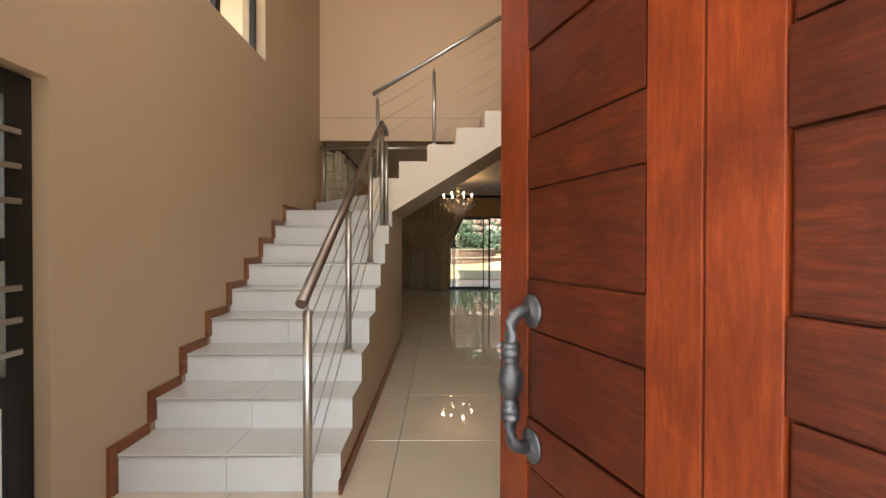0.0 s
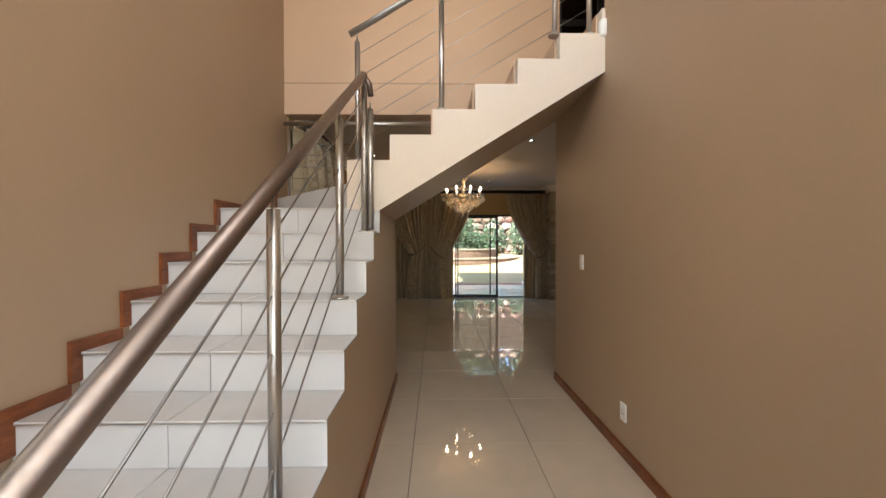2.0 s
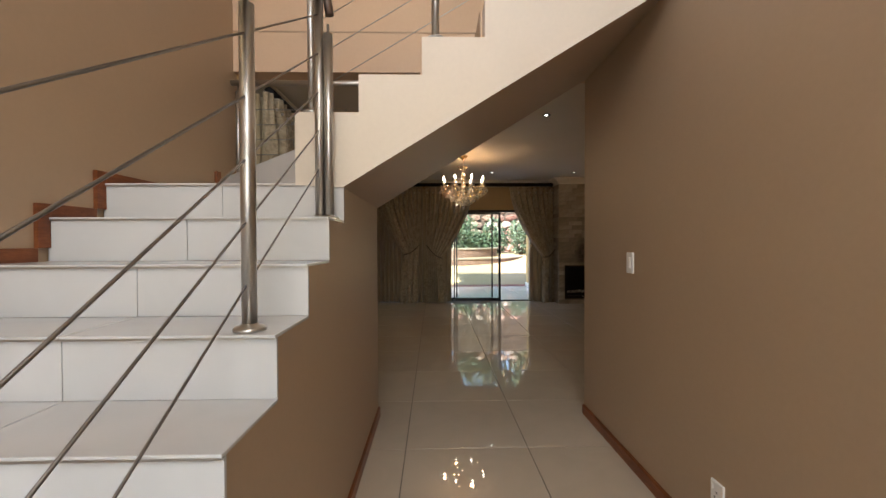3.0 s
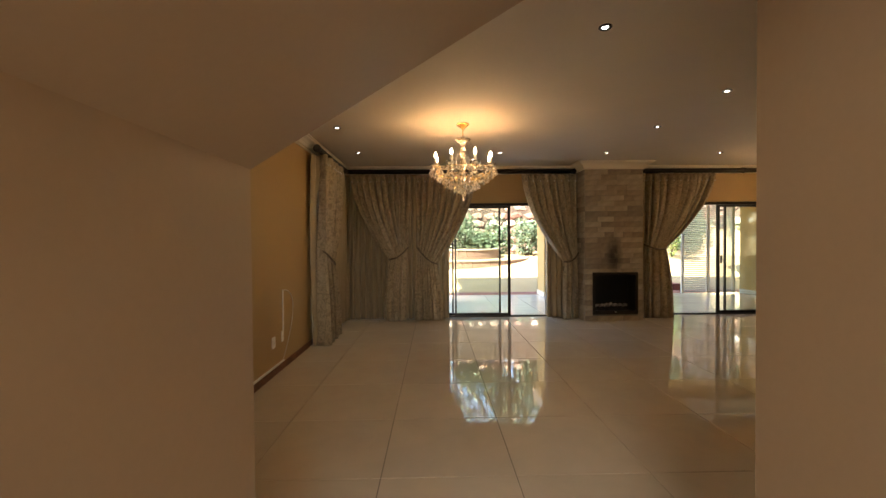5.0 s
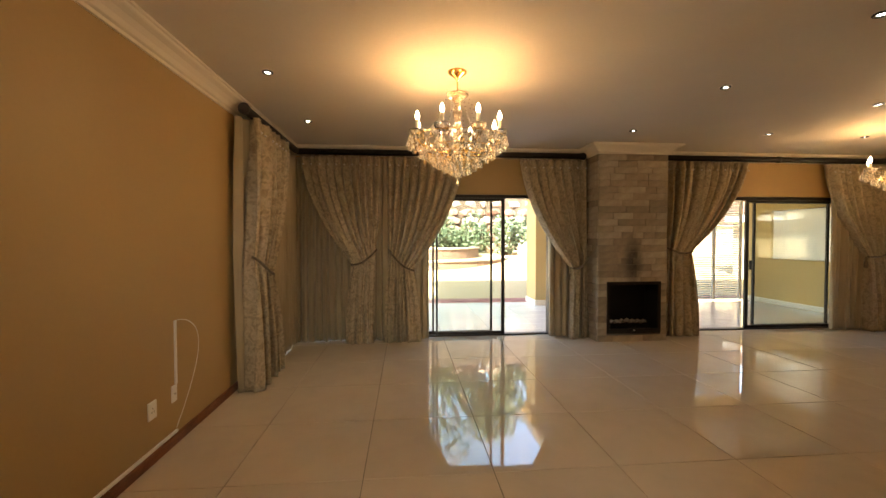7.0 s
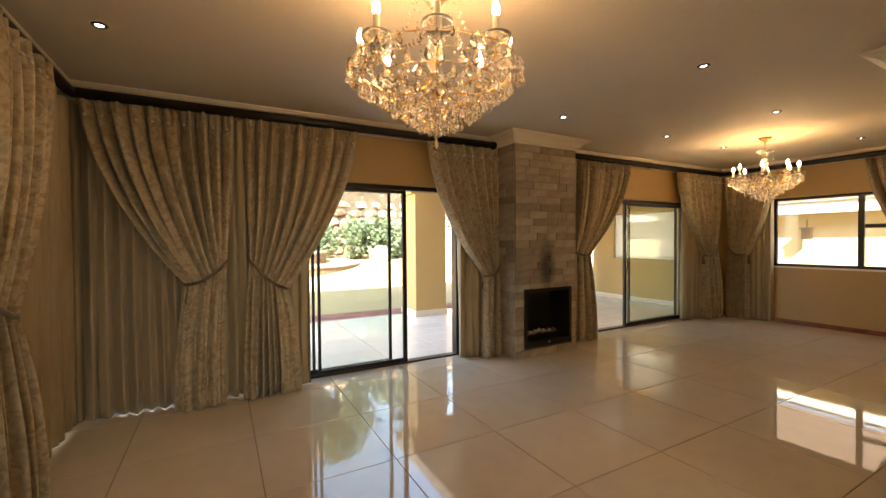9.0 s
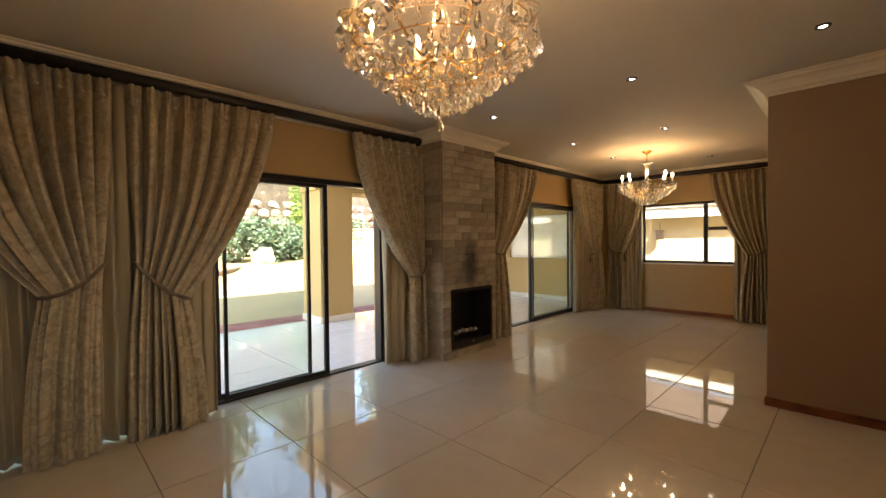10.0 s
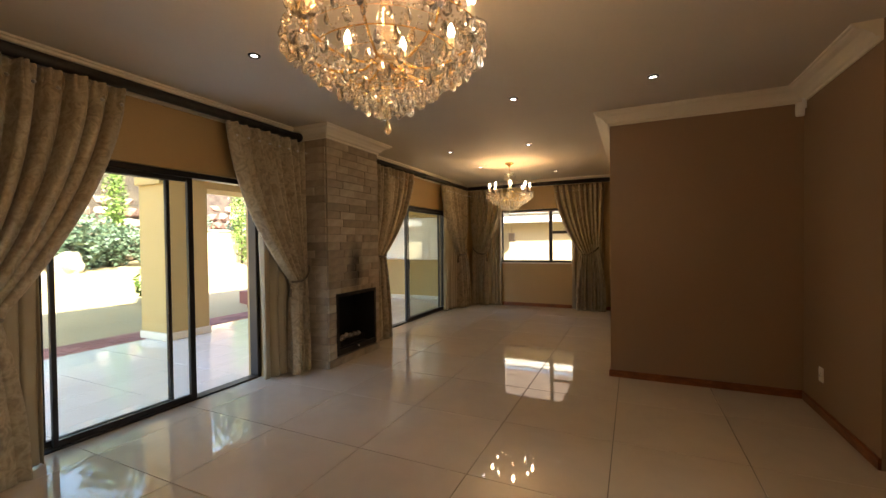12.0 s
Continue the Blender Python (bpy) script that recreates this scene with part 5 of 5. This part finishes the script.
for i in range(18):
    sc = rr.uniform(0.9, 1.5)
    ob = base("shrub", "wild green shrub on the bank above the rock wall", "shrub", "bank shrubs", at=(-10 + i * 1.75 + rr.uniform(-0.4, 0.4), 30.7 + rr.uniform(-0.2, 0.8), 5.55))
    ob.rotation_euler = (0, 0, rr.uniform(0, 6.28))
    ob.scale = (sc, sc, sc * rr.uniform(0.8, 1.2))
    shared("crown", bush_meshes[i % 3], ob, Matrix())
    shared("stems", BUSH_STEM, ob, Matrix())
for x, y, h in ((7.9, 27.2, 4.2), (5.0, 19.6, 0.9), (11.6, 25.0, 3.4)):
    ob = base("conifer" if h > 2 else "shrub", "bright lime green upright garden shrub", "shrub", at=(x, y, 0.1 if h < 2 else 0.6))
    bm = bmesh.new()
    leaves(bm, (0, 0, h * 0.5), (0.55 if h > 2 else 0.4, 0.55 if h > 2 else 0.4, h * 0.62), 1500, 0.07, random.Random(int(h * 10)), 12)
    me = bpy.data.meshes.new("crown")
    bm.to_mesh(me)
    bm.free()
    me.materials.append(LEAF_LIME)
    shared("crown", me, ob, Matrix())
    bm = bmesh.new()
    tube(bm, [(0, 0, -0.25), (0.02, 0, h * 0.4), (0, 0, h * 0.8)], [0.05, 0.035, 0.01], 7)
    part("trunk", bm, BARK, ob)


def tree(x, y, z, h, seed, crown=2.0, mat=LEAF):
    rr = random.Random(seed)
    ob = base("tree", "tall leafy garden tree with branching limbs", "tree", "garden trees", at=(x, y, z))
    bm = bmesh.new()
    tube(bm, [(0, 0, -0.4), (0.05, 0.02, h * 0.25), (-0.06, 0.05, h * 0.5), (0.03, 0, h * 0.85)], [0.022 * h, 0.017 * h, 0.012 * h, 0.003 * h], 9)
    for i in range(9):
        a, z0 = rr.uniform(0, 6.28), h * rr.uniform(0.35, 0.7)
        r = crown * rr.uniform(0.5, 0.9)
        tube(bm, [(0, 0, z0), (r * 0.5 * math.cos(a), r * 0.5 * math.sin(a), z0 + h * 0.1), (r * math.cos(a), r * math.sin(a), z0 + h * 0.16)], [0.009 * h, 0.006 * h, 0.002 * h], 6)
    part("trunk", bm, BARK, ob)
    bm = bmesh.new()
    leaves(bm, (0, 0, h * 0.62), (crown * 1.2, crown * 1.2, h * 0.46), 3600 if h > 4 else 2200, 0.15 if h > 4 else 0.06, rr, 22)
    me = bpy.data.meshes.new("crown")
    bm.to_mesh(me)
    bm.free()
    me.materials.append(mat)
    shared("crown", me, ob, Matrix())


for i, (x, y, z, h, c) in enumerate(((-7.5, 31.5, 5.5, 5.6, 2.3), (-3.2, 31.0, 5.5, 4.6, 2.0), (0.4, 31.8, 5.5, 6.2, 2.2), (5.4, 31.9, 5.5, 5.4, 2.0),
                                     (10.6, 31.4, 5.5, 4.6, 1.9), (16.0, 31.2, 5.5, 5.2, 2.2))):
    tree(x, y, z, h, 60 + i, c)
tree(11.2, 23.2, 0.45, 2.4, 71, 0.7)
bm = bmesh.new()
r = bmesh.ops.create_icosphere(bm, subdivisions=3, radius=1.0)
for v in bm.verts:
    k = 1 + 0.28 * noise.noise(v.co * 1.7) + 0.10 * noise.noise(v.co * 5)
    v.co = Vector((v.co.x * 0.42 * k, v.co.y * 0.36 * k, v.co.z * 0.42 * k))
ob = solid("boulder", bm, STONE, "pale rounded boulder beside the shrubs", "boulder")
ob.location = (5.7, 25.2, 0.86)
# garden wall and step at the far side of the lawn
gw = base("garden_wall", "cream plastered garden wall with stone capping", "wall", kind="structure")
boxpart("wall", (9.0, 20.0, 25.6, 25.85, 0.3, 2.0), OUT_CREAM, gw)
boxpart("capping", (8.95, 20.0, 25.54, 25.91, 2.0, 2.08), STONE, gw, 0.01)
steps = base("garden_step", "low red brick step at the edge of the paving", "step")
boxpart("tread", (6.0, 7.4, 17.42, 17.9, -0.05, 0.14), BRICK, steps, 0.01)
boxpart("tread", (6.2, 7.4, 17.91, 18.4, -0.05, 0.30), BRICK, steps, 0.01)

# ---- pieces of the floors, last ----
PITCH = 0.803
tile_cuts = {}


def tile_at(parent, x0, x1, y0, y1, z, mat, thick=0.011, gap=0.0026):
    key = (round(x1 - x0, 3), round(y1 - y0, 3), mat.name, thick)
    if key not in tile_cuts:
        bm = bmesh.new()
        box(bm, -key[0] / 2 + gap, key[0] / 2 - gap, -key[1] / 2 + gap, key[1] / 2 - gap, -thick, 0.0)
        top = [e for e in bm.edges if all(v.co.z > -0.0005 for v in e.verts)]
        bmesh.ops.bevel(bm, geom=top, offset=0.0012, segments=1, affect="EDGES")
        tile_cuts[key] = finish(bm, "tile", mat)
    ob = new("tile" if mat is not BRICK else "brick", tile_cuts[key])
    ob.parent = parent
    ob.location = ((x0 + x1) / 2, (y0 + y1) / 2, z)
    return ob


for i in range(-2, 11):
    for j in range(-4, 11):
        x0, x1 = i * PITCH, min((i + 1) * PITCH, WX + 0.05)
        y0, y1 = max(5 + j * PITCH, 2.1), min(5 + (j + 1) * PITCH, GY + 0.06)
        if y1 - y0 < 0.05 or x1 - x0 < 0.05:
            continue
        if y1 < 7.2 and (x0 > RX + 0.1 or (x1 < -0.1 and y0 > 3.9)):
            continue
        if x0 > 4.3 and y1 < 9.75 or y1 < 8.1 and x0 > 2.5:
            continue
        tile_at(floor, x0, x1, y0, y1, 0.0, FLOOR_TILE)
for i in range(-5, 12):
    for j in range(8):
        y0 = GY + 0.07 + j * 0.4
        tile_at(patio, i * PITCH, (i + 1) * PITCH if i < 11 else 9.6, y0, min(y0 + 0.4, 16.5), -0.006, PATIO_TILE, 0.012)
rr = random.Random(5)
rest = bmesh.new()
for r in range(8):
    off = 0.11 * (r % 2)
    for i in range(-18, 52):
        x0 = i * 0.222 + off
        y0 = 16.505 + r * 0.1115
        if 0.4 < x0 < 7.0:
            tile_at(paving, x0, x0 + 0.222, y0, y0 + 0.1115, -0.04 + rr.uniform(-0.002, 0.002), BRICK, 0.03, 0.003)
        else:
            box(rest, x0 + 0.003, x0 + 0.219, y0 + 0.003, y0 + 0.1085, -0.07, -0.04)
ob = part("brick_rest", rest, BRICK, paving)
tagged(ob, kind="stuff")
